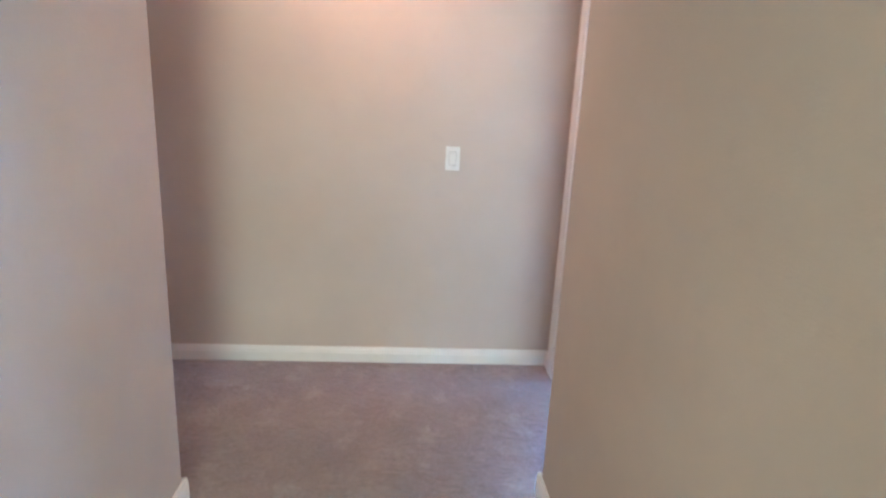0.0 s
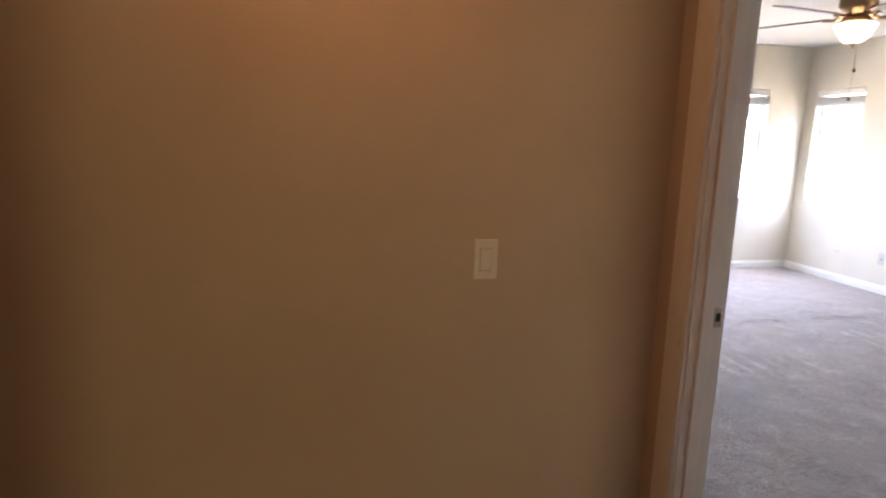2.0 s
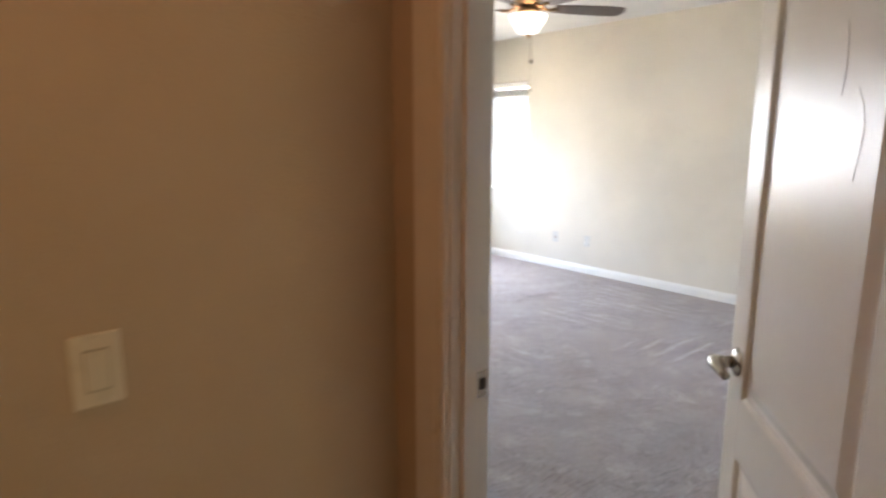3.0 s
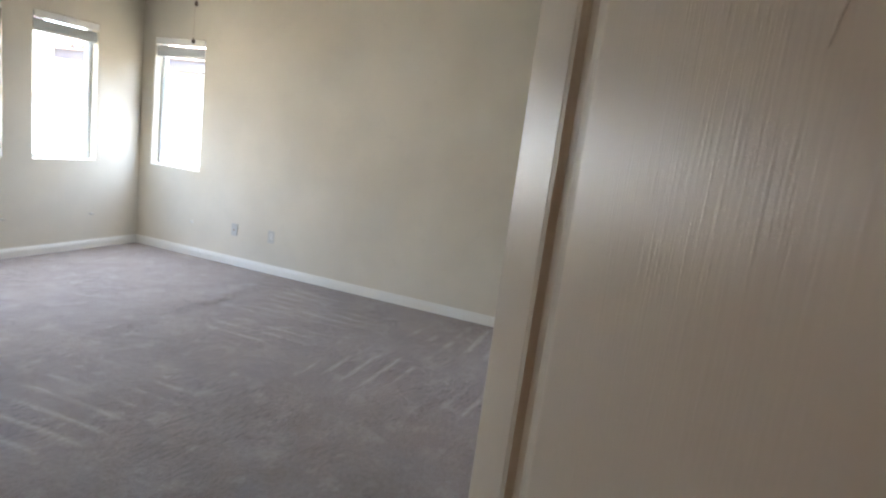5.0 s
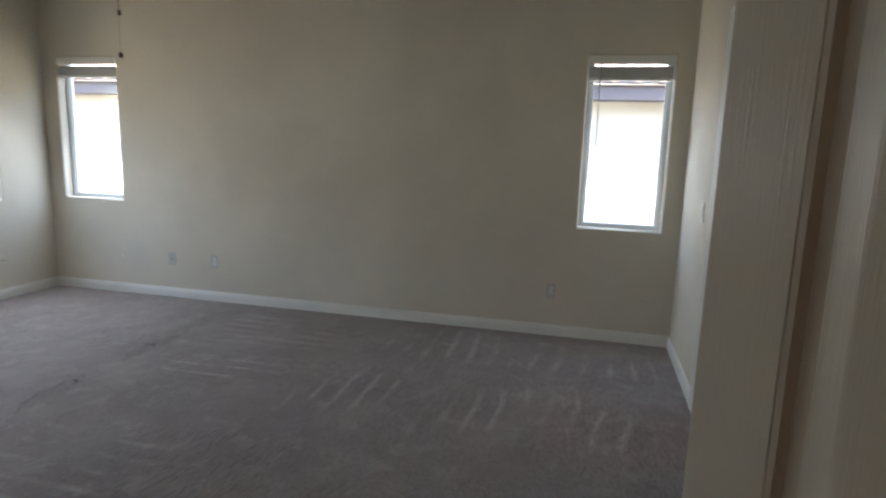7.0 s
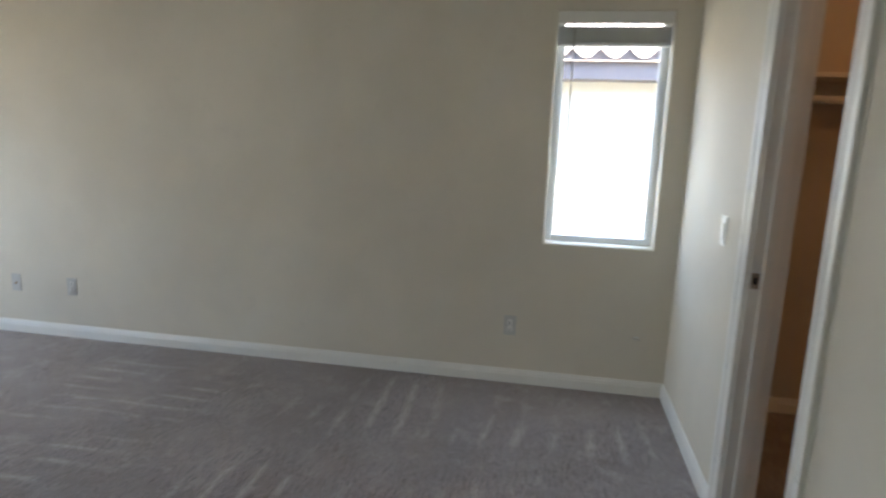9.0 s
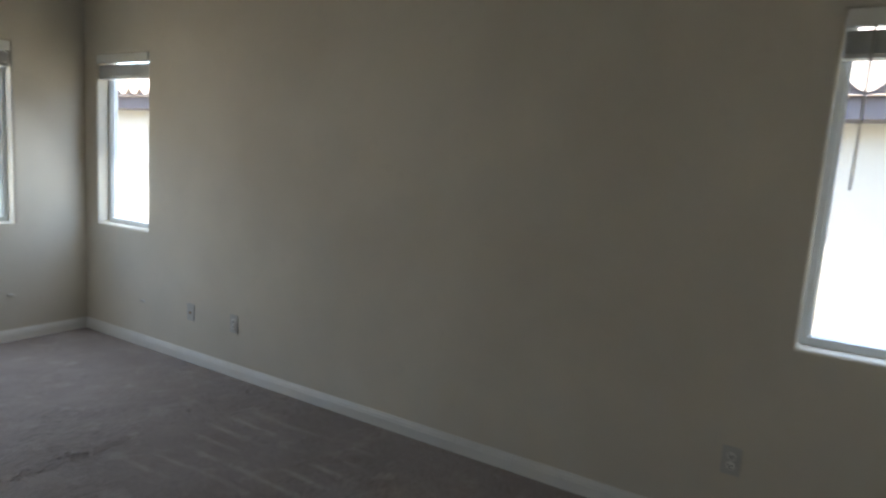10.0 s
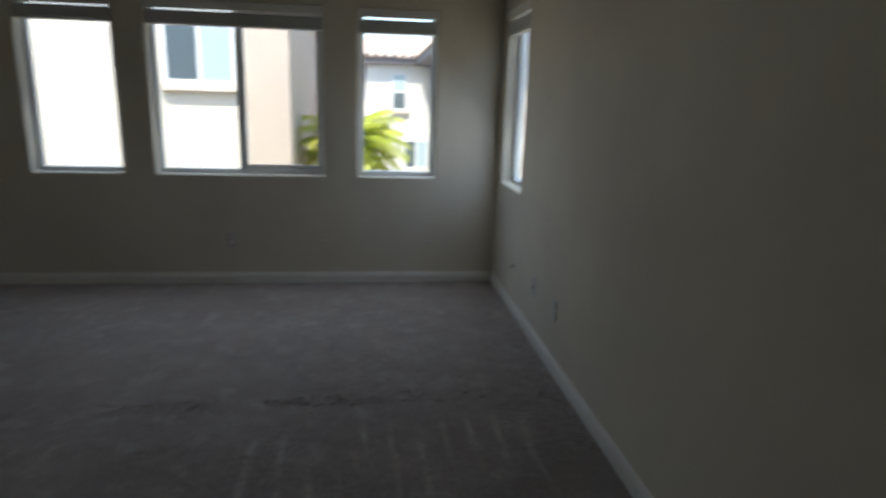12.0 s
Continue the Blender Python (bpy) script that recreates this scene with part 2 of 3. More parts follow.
# ---- mesh helpers ----


def box(bm, x0, x1, y0, y1, z0, z1, m=None):
    v = [bm.verts.new(p) for p in ((x0, y0, z0), (x1, y0, z0), (x1, y1, z0), (x0, y1, z0), (x0, y0, z1), (x1, y0, z1), (x1, y1, z1), (x0, y1, z1))]
    if m is not None:
        for k in v:
            k.co = m @ k.co
    for f in ((3, 2, 1, 0), (4, 5, 6, 7), (0, 1, 5, 4), (1, 2, 6, 5), (2, 3, 7, 6), (3, 0, 4, 7)):
        bm.faces.new([v[i] for i in f])
    return v


def soft_box(x0, x1, y0, y1, z0, z1, r=0.003, seg=2):
    bm = bmesh.new()
    box(bm, x0, x1, y0, y1, z0, z1)
    bmesh.ops.bevel(bm, geom=bm.edges[:], offset=r, segments=seg, affect="EDGES", profile=0.5)
    return bm


def lathe(bm, profile, m=Matrix(), n=32):
    """A turned body: profile of (radius, z) about the z axis of m."""
    rings = []
    for r, z in profile:
        if r < 1e-6:
            rings.append([bm.verts.new(m @ Vector((0, 0, z)))])
        else:
            rings.append([bm.verts.new(m @ Vector((r * math.cos(2 * math.pi * i / n), r * math.sin(2 * math.pi * i / n), z))) for i in range(n)])
    for a, b in zip(rings, rings[1:]):
        for i in range(n):
            j = (i + 1) % n
            q = [a[i % len(a)], a[j % len(a)], b[j % len(b)], b[i % len(b)]]
            q = list(dict.fromkeys(q))
            if len(q) > 2:
                bm.faces.new(q)
    return bm


def tube(bm, points, radius, n=10):
    pts = [Vector(p) for p in points]
    rings = []
    for i, p in enumerate(pts):
        d = (pts[min(i + 1, len(pts) - 1)] - pts[max(i - 1, 0)]).normalized()
        side = d.cross(Vector((0.31, 0.17, 0.93))).normalized()
        up = side.cross(d)
        r = radius[i] if isinstance(radius, (list, tuple)) else radius
        rings.append([bm.verts.new(p + (side * math.cos(2 * math.pi * k / n) + up * math.sin(2 * math.pi * k / n)) * r) for k in range(n)])
    for a, b in zip(rings, rings[1:]):
        for k in range(n):
            bm.faces.new([a[k], a[(k + 1) % n], b[(k + 1) % n], b[k]])
    bm.faces.new(rings[0][::-1])
    bm.faces.new(rings[-1])
    return bm


def finish(name, bm, material, smooth=False):
    bmesh.ops.recalc_face_normals(bm, faces=bm.faces[:])
    me = bpy.data.meshes.new(name)
    bm.to_mesh(me)
    bm.free()
    me.materials.append(material)
    if smooth:
        for p in me.polygons:
            p.use_smooth = True
    return new(name, me)


def part(name, bm, material, parent, label="", smooth=False):
    ob = finish(name, bm, material, smooth)
    ob.parent = parent
    if label:
        ob["label"] = label
    return ob


def thing(name, at, label, category, group="", kind=""):
    ob = new(name)
    ob.matrix_basis = at
    ob.empty_display_size = 0.1
    return tagged(ob, label, category, group, kind)


def structure(name, bm, material, label, category, bevel=0.0):
    ob = finish(name, bm, material)
    if bevel:
        b = ob.modifiers.new("round", "BEVEL")
        b.width, b.segments, b.limit_method, b.angle_limit = bevel, 3, "ANGLE", radians(40)
    return tagged(ob, label, category, "", "structure")


def wall_mesh(axis, near, far, u0, u1, z0, z1, holes=()):
    """A wall across axis between near and far, from u0 to u1 along it, with openings (u0, u1, z0, z1) through it."""
    bm = bmesh.new()
    us = sorted({u0, u1, *(h[0] for h in holes), *(h[1] for h in holes)})
    zs = sorted({z0, z1, *(h[2] for h in holes), *(h[3] for h in holes)})

    def at(d, u, z):
        return (d, u, z) if axis == "x" else (u, d, z)

    def solid(i, j):
        if not (0 <= i < len(us) - 1 and 0 <= j < len(zs) - 1):
            return False
        u, z = (us[i] + us[i + 1]) / 2, (zs[j] + zs[j + 1]) / 2
        return not any(h[0] < u < h[1] and h[2] < z < h[3] for h in holes)

    vs = {}

    def v(d, i, j):
        if (d, i, j) not in vs:
            vs[d, i, j] = bm.verts.new(at(d, us[i], zs[j]))
        return vs[d, i, j]

    for i in range(len(us) - 1):
        for j in range(len(zs) - 1):
            if not solid(i, j):
                continue
            for d in (near, far):
                bm.faces.new([v(d, i, j), v(d, i + 1, j), v(d, i + 1, j + 1), v(d, i, j + 1)])
            for (a, b), (c, e) in (((i - 1, j), ((i, j), (i, j + 1))), ((i + 1, j), ((i + 1, j), (i + 1, j + 1))), ((i, j - 1), ((i, j), (i + 1, j))), ((i, j + 1), ((i, j + 1), (i + 1, j + 1)))):
                if not solid(a, b):
                    bm.faces.new([v(near, *c), v(near, *e), v(far, *e), v(far, *c)])
    return bm


# ---- structure ----
XA, YB, YC = 4.371, 4.652, -0.768     # bedroom: window wall, three-window wall, closet wall
SILL, HEAD = 0.841, 2.056
HX, DX = -0.135, -0.036                # hall face and room face of the door wall
YH = 0.180                             # hall wall with the switch
RX, RY = -0.407, -0.901                # corridor corner beside the door
LX, LY = -1.659, -0.939                # other corridor corner
DW = 0.767                             # clear width of the doorway
WT = 0.15                              # outer wall thickness

A_WIN = [(3.884, 4.493), (-0.640, -0.062)]
B_WIN = [(0.970, 1.592), (1.822, 3.043), (3.293, 3.886)]
CLO0, CLO1, CLOH = 2.659, 3.201, 2.03

structure("wall_east", wall_mesh("x", XA, XA + WT, YC - 1.8, YB + WT, -0.1, CEIL + 0.1, [(a, b, SILL, HEAD) for a, b in A_WIN]), M_BED, "cream painted drywall with two narrow windows", "wall", 0.014)
structure("wall_north", wall_mesh("y", YB, YB + WT, -0.12, XA + 0.1, -0.1, CEIL + 0.1, [(a, b, SILL, HEAD) for a, b in B_WIN]), M_BED, "cream painted drywall with three windows in a row", "wall", 0.014)
structure("wall_south", wall_mesh("y", YC - 0.12, YC, DX - 0.05, XA + 0.05, -0.1, CEIL + 0.1, [(CLO0 - 0.02, CLO1 + 0.02, -0.2, CLOH + 0.02)]), M_BED, "cream painted drywall with a closet doorway", "wall")
structure("wall_west", wall_mesh("x", HX + 0.056, DX, -1.1, YB + 0.05, -0.1, CEIL + 0.1, [(-DW - 0.02, 0.02, -0.2, 2.07)]), M_BED, "cream painted drywall round the bedroom doorway", "wall")
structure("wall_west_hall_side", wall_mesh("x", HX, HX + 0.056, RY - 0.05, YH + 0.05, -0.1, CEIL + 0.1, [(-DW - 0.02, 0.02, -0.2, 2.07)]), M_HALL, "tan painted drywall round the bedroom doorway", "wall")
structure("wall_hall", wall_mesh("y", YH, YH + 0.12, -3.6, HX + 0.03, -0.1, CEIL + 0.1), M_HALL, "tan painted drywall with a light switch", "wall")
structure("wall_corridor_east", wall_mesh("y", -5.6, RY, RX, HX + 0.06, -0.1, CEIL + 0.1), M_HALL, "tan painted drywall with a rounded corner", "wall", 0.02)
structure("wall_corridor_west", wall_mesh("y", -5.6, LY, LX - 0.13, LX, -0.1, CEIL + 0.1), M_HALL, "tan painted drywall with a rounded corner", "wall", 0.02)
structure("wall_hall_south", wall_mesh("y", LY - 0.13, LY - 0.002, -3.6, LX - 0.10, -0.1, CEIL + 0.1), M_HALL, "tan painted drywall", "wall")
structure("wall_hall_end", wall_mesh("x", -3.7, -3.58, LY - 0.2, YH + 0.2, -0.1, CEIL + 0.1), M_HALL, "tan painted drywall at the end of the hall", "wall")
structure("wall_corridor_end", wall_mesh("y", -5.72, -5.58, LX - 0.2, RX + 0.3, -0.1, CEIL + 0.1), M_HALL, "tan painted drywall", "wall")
structure("wall_closet_back", wall_mesh("y", -2.55, -2.43, 1.9, XA + 0.05, -0.1, CEIL + 0.1), M_HALL, "tan painted closet wall", "wall")
structure("wall_closet_side", wall_mesh("x", 1.85, 1.97, -2.5, YC - 0.05, -0.1, CEIL + 0.1), M_HALL, "tan painted closet wall", "wall")
structure("wall_closet_east", wall_mesh("x", XA - 0.03, XA - 0.004, -2.5, YC - 0.10, -0.1, CEIL + 0.1), M_HALL, "tan painted closet wall", "wall")

bm = bmesh.new()
box(bm, -3.7, XA + 0.12, -5.7, YB + 0.12, -0.12, 0.0)
floor = structure("floor", bm, M_CARPET, "taupe cut-pile carpet with vacuum strokes", "carpet")
# the carpet seam: a broken line of raised tufts
rnd = random.Random(3)
bm = bmesh.new()
for i in range(560):
    x = 1.3 + 3.0 * i / 560
    if noise.noise((x * 2.3, 4.0, 0)) < -0.12 or rnd.random() < 0.25:
        continue
    y = 2.635 + 0.03 * (x - 1.3) + 0.012 * noise.noise((x * 6, 0, 0)) + rnd.uniform(-0.055, 0.055)
    r, h = rnd.uniform(0.004, 0.010), rnd.uniform(0.003, 0.0075)
    m = pose(x, y, -0.002, 0, 0, rnd.uniform(-25, 25)) @ Matrix.Diagonal((r * 2.2, r * 0.7, h, 1))
    lathe(bm, [(1.0, 0), (0.8, 0.6), (0.0, 1.0)], m, 7)
seam = part("carpet_seam", bm, M_CARPET, floor, "rucked carpet seam")
seam["kind"] = "stuff"
bm = bmesh.new()
box(bm, -3.7, XA + 0.12, -5.7, YB + 0.12, CEIL, CEIL + 0.12)
structure("ceiling", bm, M_CEIL, "white painted textured ceiling", "ceiling")


def baseboard(name, a, b, normal, label="white painted baseboard along the carpet"):
    """A moulded board from a to b on the floor; normal points into the room."""
    a, b, n = Vector((*a, 0)), Vector((*b, 0)), Vector((*normal, 0)).normalized()
    prof = [(0.0, 0.0), (0.014, 0.0), (0.014, 0.052), (0.0115, 0.058), (0.0115, 0.066), (0.007, 0.074), (0.006, 0.083), (0.0, 0.083)]
    bm = bmesh.new()
    ends = [[bm.verts.new(p + n * o + Vector((0, 0, z))) for o, z in prof] for p in (a, b)]
    for i in range(len(prof)):
        j = (i + 1) % len(prof)
        bm.faces.new([ends[0][i], ends[0][j], ends[1][j], ends[1][i]])
    bm.faces.new(ends[0])
    bm.faces.new(ends[1][::-1])
    return structure(name, bm, M_TRIM, label, "baseboard")


CW = 0.088  # casing width
baseboard("baseboard_east", (XA, YC), (XA, YB), (-1, 0))
baseboard("baseboard_north", (DX, YB), (XA, YB), (0, -1))
baseboard("baseboard_west", (DX, CW), (DX, YB), (1, 0))
baseboard("baseboard_south_near", (DX, YC), (CLO0 - CW, YC), (0, 1))
baseboard("baseboard_south_far", (CLO1 + CW, YC), (XA, YC), (0, 1))
baseboard("baseboard_hall", (-3.58, YH), (HX, YH), (0, -1))
baseboard("baseboard_hall_return", (HX, CW), (HX, YH), (-1, 0))
baseboard("baseboard_corridor_east", (RX, -5.58), (RX, RY + 0.010), (-1, 0))
baseboard("baseboard_corner_return", (RX - 0.012, RY), (HX - 0.02, RY), (0, 1))
baseboard("baseboard_corridor_west", (LX, -5.58), (LX, LY + 0.010), (1, 0))
baseboard("baseboard_hall_south", (-3.58, LY), (LX + 0.012, LY), (0, 1))
baseboard("baseboard_closet_east", (XA - 0.03, -2.43), (XA - 0.03, YC - 0.12), (-1, 0))
baseboard("baseboard_closet_back", (1.97, -2.43), (XA - 0.03, -2.43), (0, 1))


def casing_set(name, along, face, out, c0, c1, top, label):
    """Moulded casing round a doorway: two legs and a head. along: 'x' or 'y'; face: the wall's plane; out: which way it stands proud."""
    owner = thing(name, pose(0, 0, 0), label, "door trim", "", "structure")
    prof = [(0.006, 0.0), (0.006, 0.011), (0.016, 0.016), (0.030, 0.016), (0.040, 0.012), (0.056, 0.014), (0.072, 0.019), (CW, 0.019), (CW, 0.0)]

    def leg(line):
        bm = bmesh.new()
        rings = [[bm.verts.new(f(o, d)) for o, d in prof] for f in line]
        for i in range(len(prof)):
            j = (i + 1) % len(prof)
            bm.faces.new([rings[0][i], rings[0][j], rings[1][j], rings[1][i]])
        bm.faces.new(rings[0])
        bm.faces.new(rings[1][::-1])
        return bm

    def at(u, d, z):
        return Vector((u, face + out * d, z)) if along == "x" else Vector((face + out * d, u, z))

    part("side_casing", leg((lambda o, d: at(c0 - o, d, 0), lambda o, d: at(c0 - o, d, top + o))), M_TRIM, owner)
    part("side_casing", leg((lambda o, d: at(c1 + o, d, 0), lambda o, d: at(c1 + o, d, top + o))), M_TRIM, owner)
    part("head_casing", leg((lambda o, d: at(c0 - o, d, top + o), lambda o, d: at(c1 + o, d, top + o))), M_TRIM, owner)
    return owner


def jamb_set(name, along, d0, d1, c0, c1, top, stop_at, label):
    """The lining of a doorway through the wall, with its stops."""
    owner = thing(name, pose(0, 0, 0), label, "door jamb", "", "structure")

    def slab(u0, u1, e0, e1, z0, z1):
        return soft_box(u0, u1, e0, e1, z0, z1, 0.002) if along == "x" else soft_box(e0, e1, u0, u1, z0, z1, 0.002)

    part("side_jamb", slab(c0 - 0.0185, c0, d0, d1, 0, top), M_TRIM, owner)
    part("side_jamb", slab(c1, c1 + 0.0185, d0, d1, 0, top), M_TRIM, owner)
    part("head_jamb", slab(c0 - 0.0185, c1 + 0.0185, d0, d1, top, top + 0.0185), M_TRIM, owner)
    s0, s1 = stop_at
    part("door_stop", slab(c0, c0 + 0.011, s0, s1, 0, top - 0.011), M_TRIM, owner)
    part("door_stop", slab(c1 - 0.011, c1, s0, s1, 0, top - 0.011), M_TRIM, owner)
    part("door_stop", slab(c0, c1, s0, s1, top - 0.011, top), M_TRIM, owner)
    return owner


casing_set("door_1_hall_casing", "y", HX, -1, -DW, 0.0, 2.05, "white moulded door casing on the tan wall")
casing_set("door_1_room_casing", "y", DX, 1, -DW + 0.094, 0.0, 2.05, "white moulded door casing on the cream wall")
jamb_1 = jamb_set("door_1_jamb", "y", HX, DX, -DW, 0.0, 2.05, (DX - 0.073, DX - 0.037), "white painted door jamb with a strike plate")
casing_set("door_2_casing", "x", YC, 1, CLO0, CLO1, 2.03, "white moulded casing round the closet doorway")
jamb_2 = jamb_set("door_2_jamb", "x", YC - 0.12, YC, CLO0, CLO1, 2.03, (YC - 0.078, YC - 0.040), "white painted closet jamb with a strike plate")


def strike_plate(owner, m):
    bm = soft_box(-0.014, 0.014, -0.0008, 0.0012, -0.029, 0.029, 0.0007, 1)
    bm.transform(m)
    p = part("strike_plate", bm, M_NICKEL, owner, "satin nickel strike plate")
    bm = bmesh.new()
    box(bm, -0.007, 0.007, -0.001, 0.0018, -0.012, 0.012, m)
    part("latch_hole", bm, M_SLOT, p, "dark latch hole")
    for z in (-0.022, 0.022):
        bm = bmesh.new()
        lathe(bm, [(0, 0.0022), (0.003, 0.002), (0.004, 0.001), (0.004, 0)], m @ pose(0, 0, z, -90), 10)
        part("screw", bm, M_NICKEL, p)


strike_plate(jamb_1, pose(-0.051, -0.0004, 0.948, 0, 0, 180))
strike_plate(jamb_2, pose(CLO1 - 0.0004, YC - 0.021, 0.955, 0, 0, 90))


casing_set("door_3_casing", "y", RX, -1, -3.20, -2.438, 2.05, "white moulded casing in the corridor")
door_3 = structure("door_3", soft_box(RX - 0.004, RX + 0.02, -3.20, -2.438, 0.012, 2.05, 0.002), M_DOOR, "closed white door in the corridor", "door")


# ---- bedroom door ----
def door_leaf(width, height):
    """A two-panel moulded door in its own frame: hinge edge at x = 0, latch edge at x = width, the hall face at y = 0.0 and the room face at y = -0.035."""
    th, st, hs = 0.035, 0.088, 0.190
    zs = (0.012, 0.235, 0.735, 0.865, 1.90, height)
    owner = thing("bedroom_door", pose(0, 0, 0), "white embossed two-panel door standing half open over carpet", "door")
    part("hinge_stile", soft_box(0, hs, -th, 0, zs[0], height, 0.002), M_DOOR, owner)
    part("latch_stile", soft_box(width - st, width, -th, 0, zs[0], height, 0.002), M_DOOR, owner)
    for nm, a, b in (("bottom_rail", zs[0], zs[1]), ("lock_rail", zs[2], zs[3]), ("top_rail", zs[4], zs[5])):
        bm = bmesh.new()
        box(bm, hs, width - st, -th + 0.0002, -0.0002, a, b)
        part(nm, bm, M_DOOR, owner)
    for a, b in ((zs[1], zs[2]), (zs[3], zs[4])):
        bm = bmesh.new()
        for face, s in ((-0.0004, -1), (-th + 0.0004, 1)):
            rings = []
            for ins, dep in ((0.0, 0.0), (0.006, 0.001), (0.012, 0.009), (0.024, 0.0105), (0.030, 0.009), (0.052, 0.002), (0.056, 0.0016)):
                rings.append([bm.verts.new((x, face + s * dep, z)) for x, z in ((hs + ins, a + ins), (width - st - ins, a + ins), (width - st - ins, b - ins), (hs + ins, b - ins))])
            for p, q in zip(rings, rings[1:]):
                for i in range(4):
                    bm.faces.new([p[i], p[(i + 1) % 4], q[(i + 1) % 4], q[i]])
            bm.faces.new(rings[-1])
        part("door_panel", bm, M_DOOR, owner, "raised panel in a moulded groove")
    for z in (0.25, 1.05, 1.80):
        bm = bmesh.new()
        tube(bm, [(-0.004, -th - 0.004, z - 0.045), (-0.004, -th - 0.004, z + 0.045)], 0.006, 12)
        part("hinge", bm, M_NICKEL, owner, "satin nickel hinge knuckle", True)
    lx, lz = width - 0.050, 0.942
    for s, y in ((1, 0.0), (-1, -th)):
        bm = bmesh.new()
        lathe(bm, [(0, 0.012), (0.012, 0.012), (0.024, 0.0095), (0.031, 0.005), (0.033, 0.0)], pose(lx, y, lz, -90 * s), 32)
        h = part("handle", bm, M_NICKEL, owner, "satin nickel lever handle", True)
        bm = bmesh.new()
        tube(bm, [(lx, y + s * 0.008, lz), (lx, y + s * 0.050, lz)], [0.0145, 0.0135], 16)
        part("neck", bm, M_NICKEL, h, "", True)
        bm = bmesh.new()
        tube(bm, [(lx + 0.012, y + s * 0.050, lz), (lx - 0.01, y + s * 0.053, lz + 0.001), (lx - 0.03, y + s * 0.052, lz), (lx - 0.05, y + s * 0.048, lz - 0.004), (lx - 0.07, y + s * 0.043, lz - 0.010)], [0.012, 0.015, 0.0135, 0.012, 0.009], 16)
        part("lever", bm, M_NICKEL, h, "", True)
    bm = soft_box(width - 0.0005, width + 0.0012, -th / 2 - 0.0125, -th / 2 + 0.0125, lz - 0.028, lz + 0.028, 0.0005, 1)
    part("latch_plate", bm, M_NICKEL, owner, "satin nickel latch plate")
    # two hairline scuffs on the upper panel of the hall face
    for k, pts in enumerate((((0.30, 1.70), (0.292, 1.66), (0.289, 1.62), (0.297, 1.585)), ((0.245, 1.595), (0.226, 1.57), (0.216, 1.535), (0.224, 1.49), (0.231, 1.46)))):
        bm = bmesh.new()
        tube(bm, [(x + 0.075, -0.0018, z - 0.08) for x, z in pts], 0.0005, 6)
        part("scuff_mark", bm, M_SCUFF, owner, "grey scuff mark")
    return owner


OPEN = 49.6
leaf = door_leaf(0.763, 2.035)
leaf.matrix_basis = pose(DX, -DW + 0.001, 0, 0, 0, 90 - OPEN) @ pose(0, 0.035, 0)


# ---- windows ----
def window(name, along, plane, out, c0, c1, slider, label):
    """A vinyl window at the outer side of its opening, with its pane or two sliding sashes."""
    owner = thing(name, pose(0, 0, 0), label, "window", "", "structure")
    f0, f1 = plane + out * 0.085, plane + out * 0.140

    def bar(u0, u1, e0, e1, z0, z1, r=0.004):
        a, b = min(e0, e1), max(e0, e1)
        return soft_box(u0, u1, a, b, z0, z1, r) if along == "x" else soft_box(a, b, u0, u1, z0, z1, r)

    fw = 0.030
    part("window_frame", bar(c0, c0 + fw, f0, f1, SILL, HEAD), M_VINYL, owner)
    part("window_frame", bar(c1 - fw, c1, f0, f1, SILL, HEAD), M_VINYL, owner)
    part("window_frame", bar(c0 + fw, c1 - fw, f0, f1, SILL, SILL + 0.034), M_VINYL, owner)
    part("window_frame", bar(c0 + fw, c1 - fw, f0, f1, HEAD - 0.034, HEAD), M_VINYL, owner)
    lights = [(c0 + fw, c1 - fw)]
    z0, z1 = SILL + 0.034, HEAD - 0.034
    if slider:
        mid = (c0 + c1) / 2
        part("meeting_rail", bar(mid - 0.030, mid + 0.030, f0 + out * 0.004, f1 - out * 0.006, z0, z1), M_VINYL, owner)
        lights = [(c0 + fw, mid - 0.030), (mid + 0.030, c1 - fw)]
        s0, s1 = mid + 0.030, c1 - fw
        gauze = part("insect_screen", bar(mid + 0.034, c1 - fw - 0.004, f1 + out * 0.003, f1 + out * 0.004, z0, z1, 0.0002), M_SCREEN, owner, "grey insect screen over the sliding half")
        gauze.visible_shadow = False
        sash = part("sliding_sash", bar(s0, s1, f0 + out * 0.008, f0 + out * 0.034, z0, z0 + 0.036), M_VINYL, owner)
        part("sash_stile", bar(s1 - 0.030, s1, f0 + out * 0.008, f0 + out * 0.034, z0 + 0.036, z1), M_VINYL, sash)
        part("sash_rail", bar(s0, s1 - 0.030, f0 + out * 0.008, f0 + out * 0.034, z1 - 0.03, z1), M_VINYL, sash)
    else:
        for u0, u1 in ((c0 + fw, c0 + fw + 0.012), (c1 - fw - 0.012, c1 - fw)):
            part("glazing_bead", bar(u0, u1, f0 + out * 0.012, f1 - out * 0.012, z0, z1, 0.002), M_VINYL, owner)
    for u0, u1 in lights:
        g = (f0 + f1) / 2
        p = part("pane", bar(u0, u1, g - 0.002, g + 0.002, z0, z1, 0.0005), M_GLASS, owner, "clear window glass")
        p.visible_shadow = False
    return owner


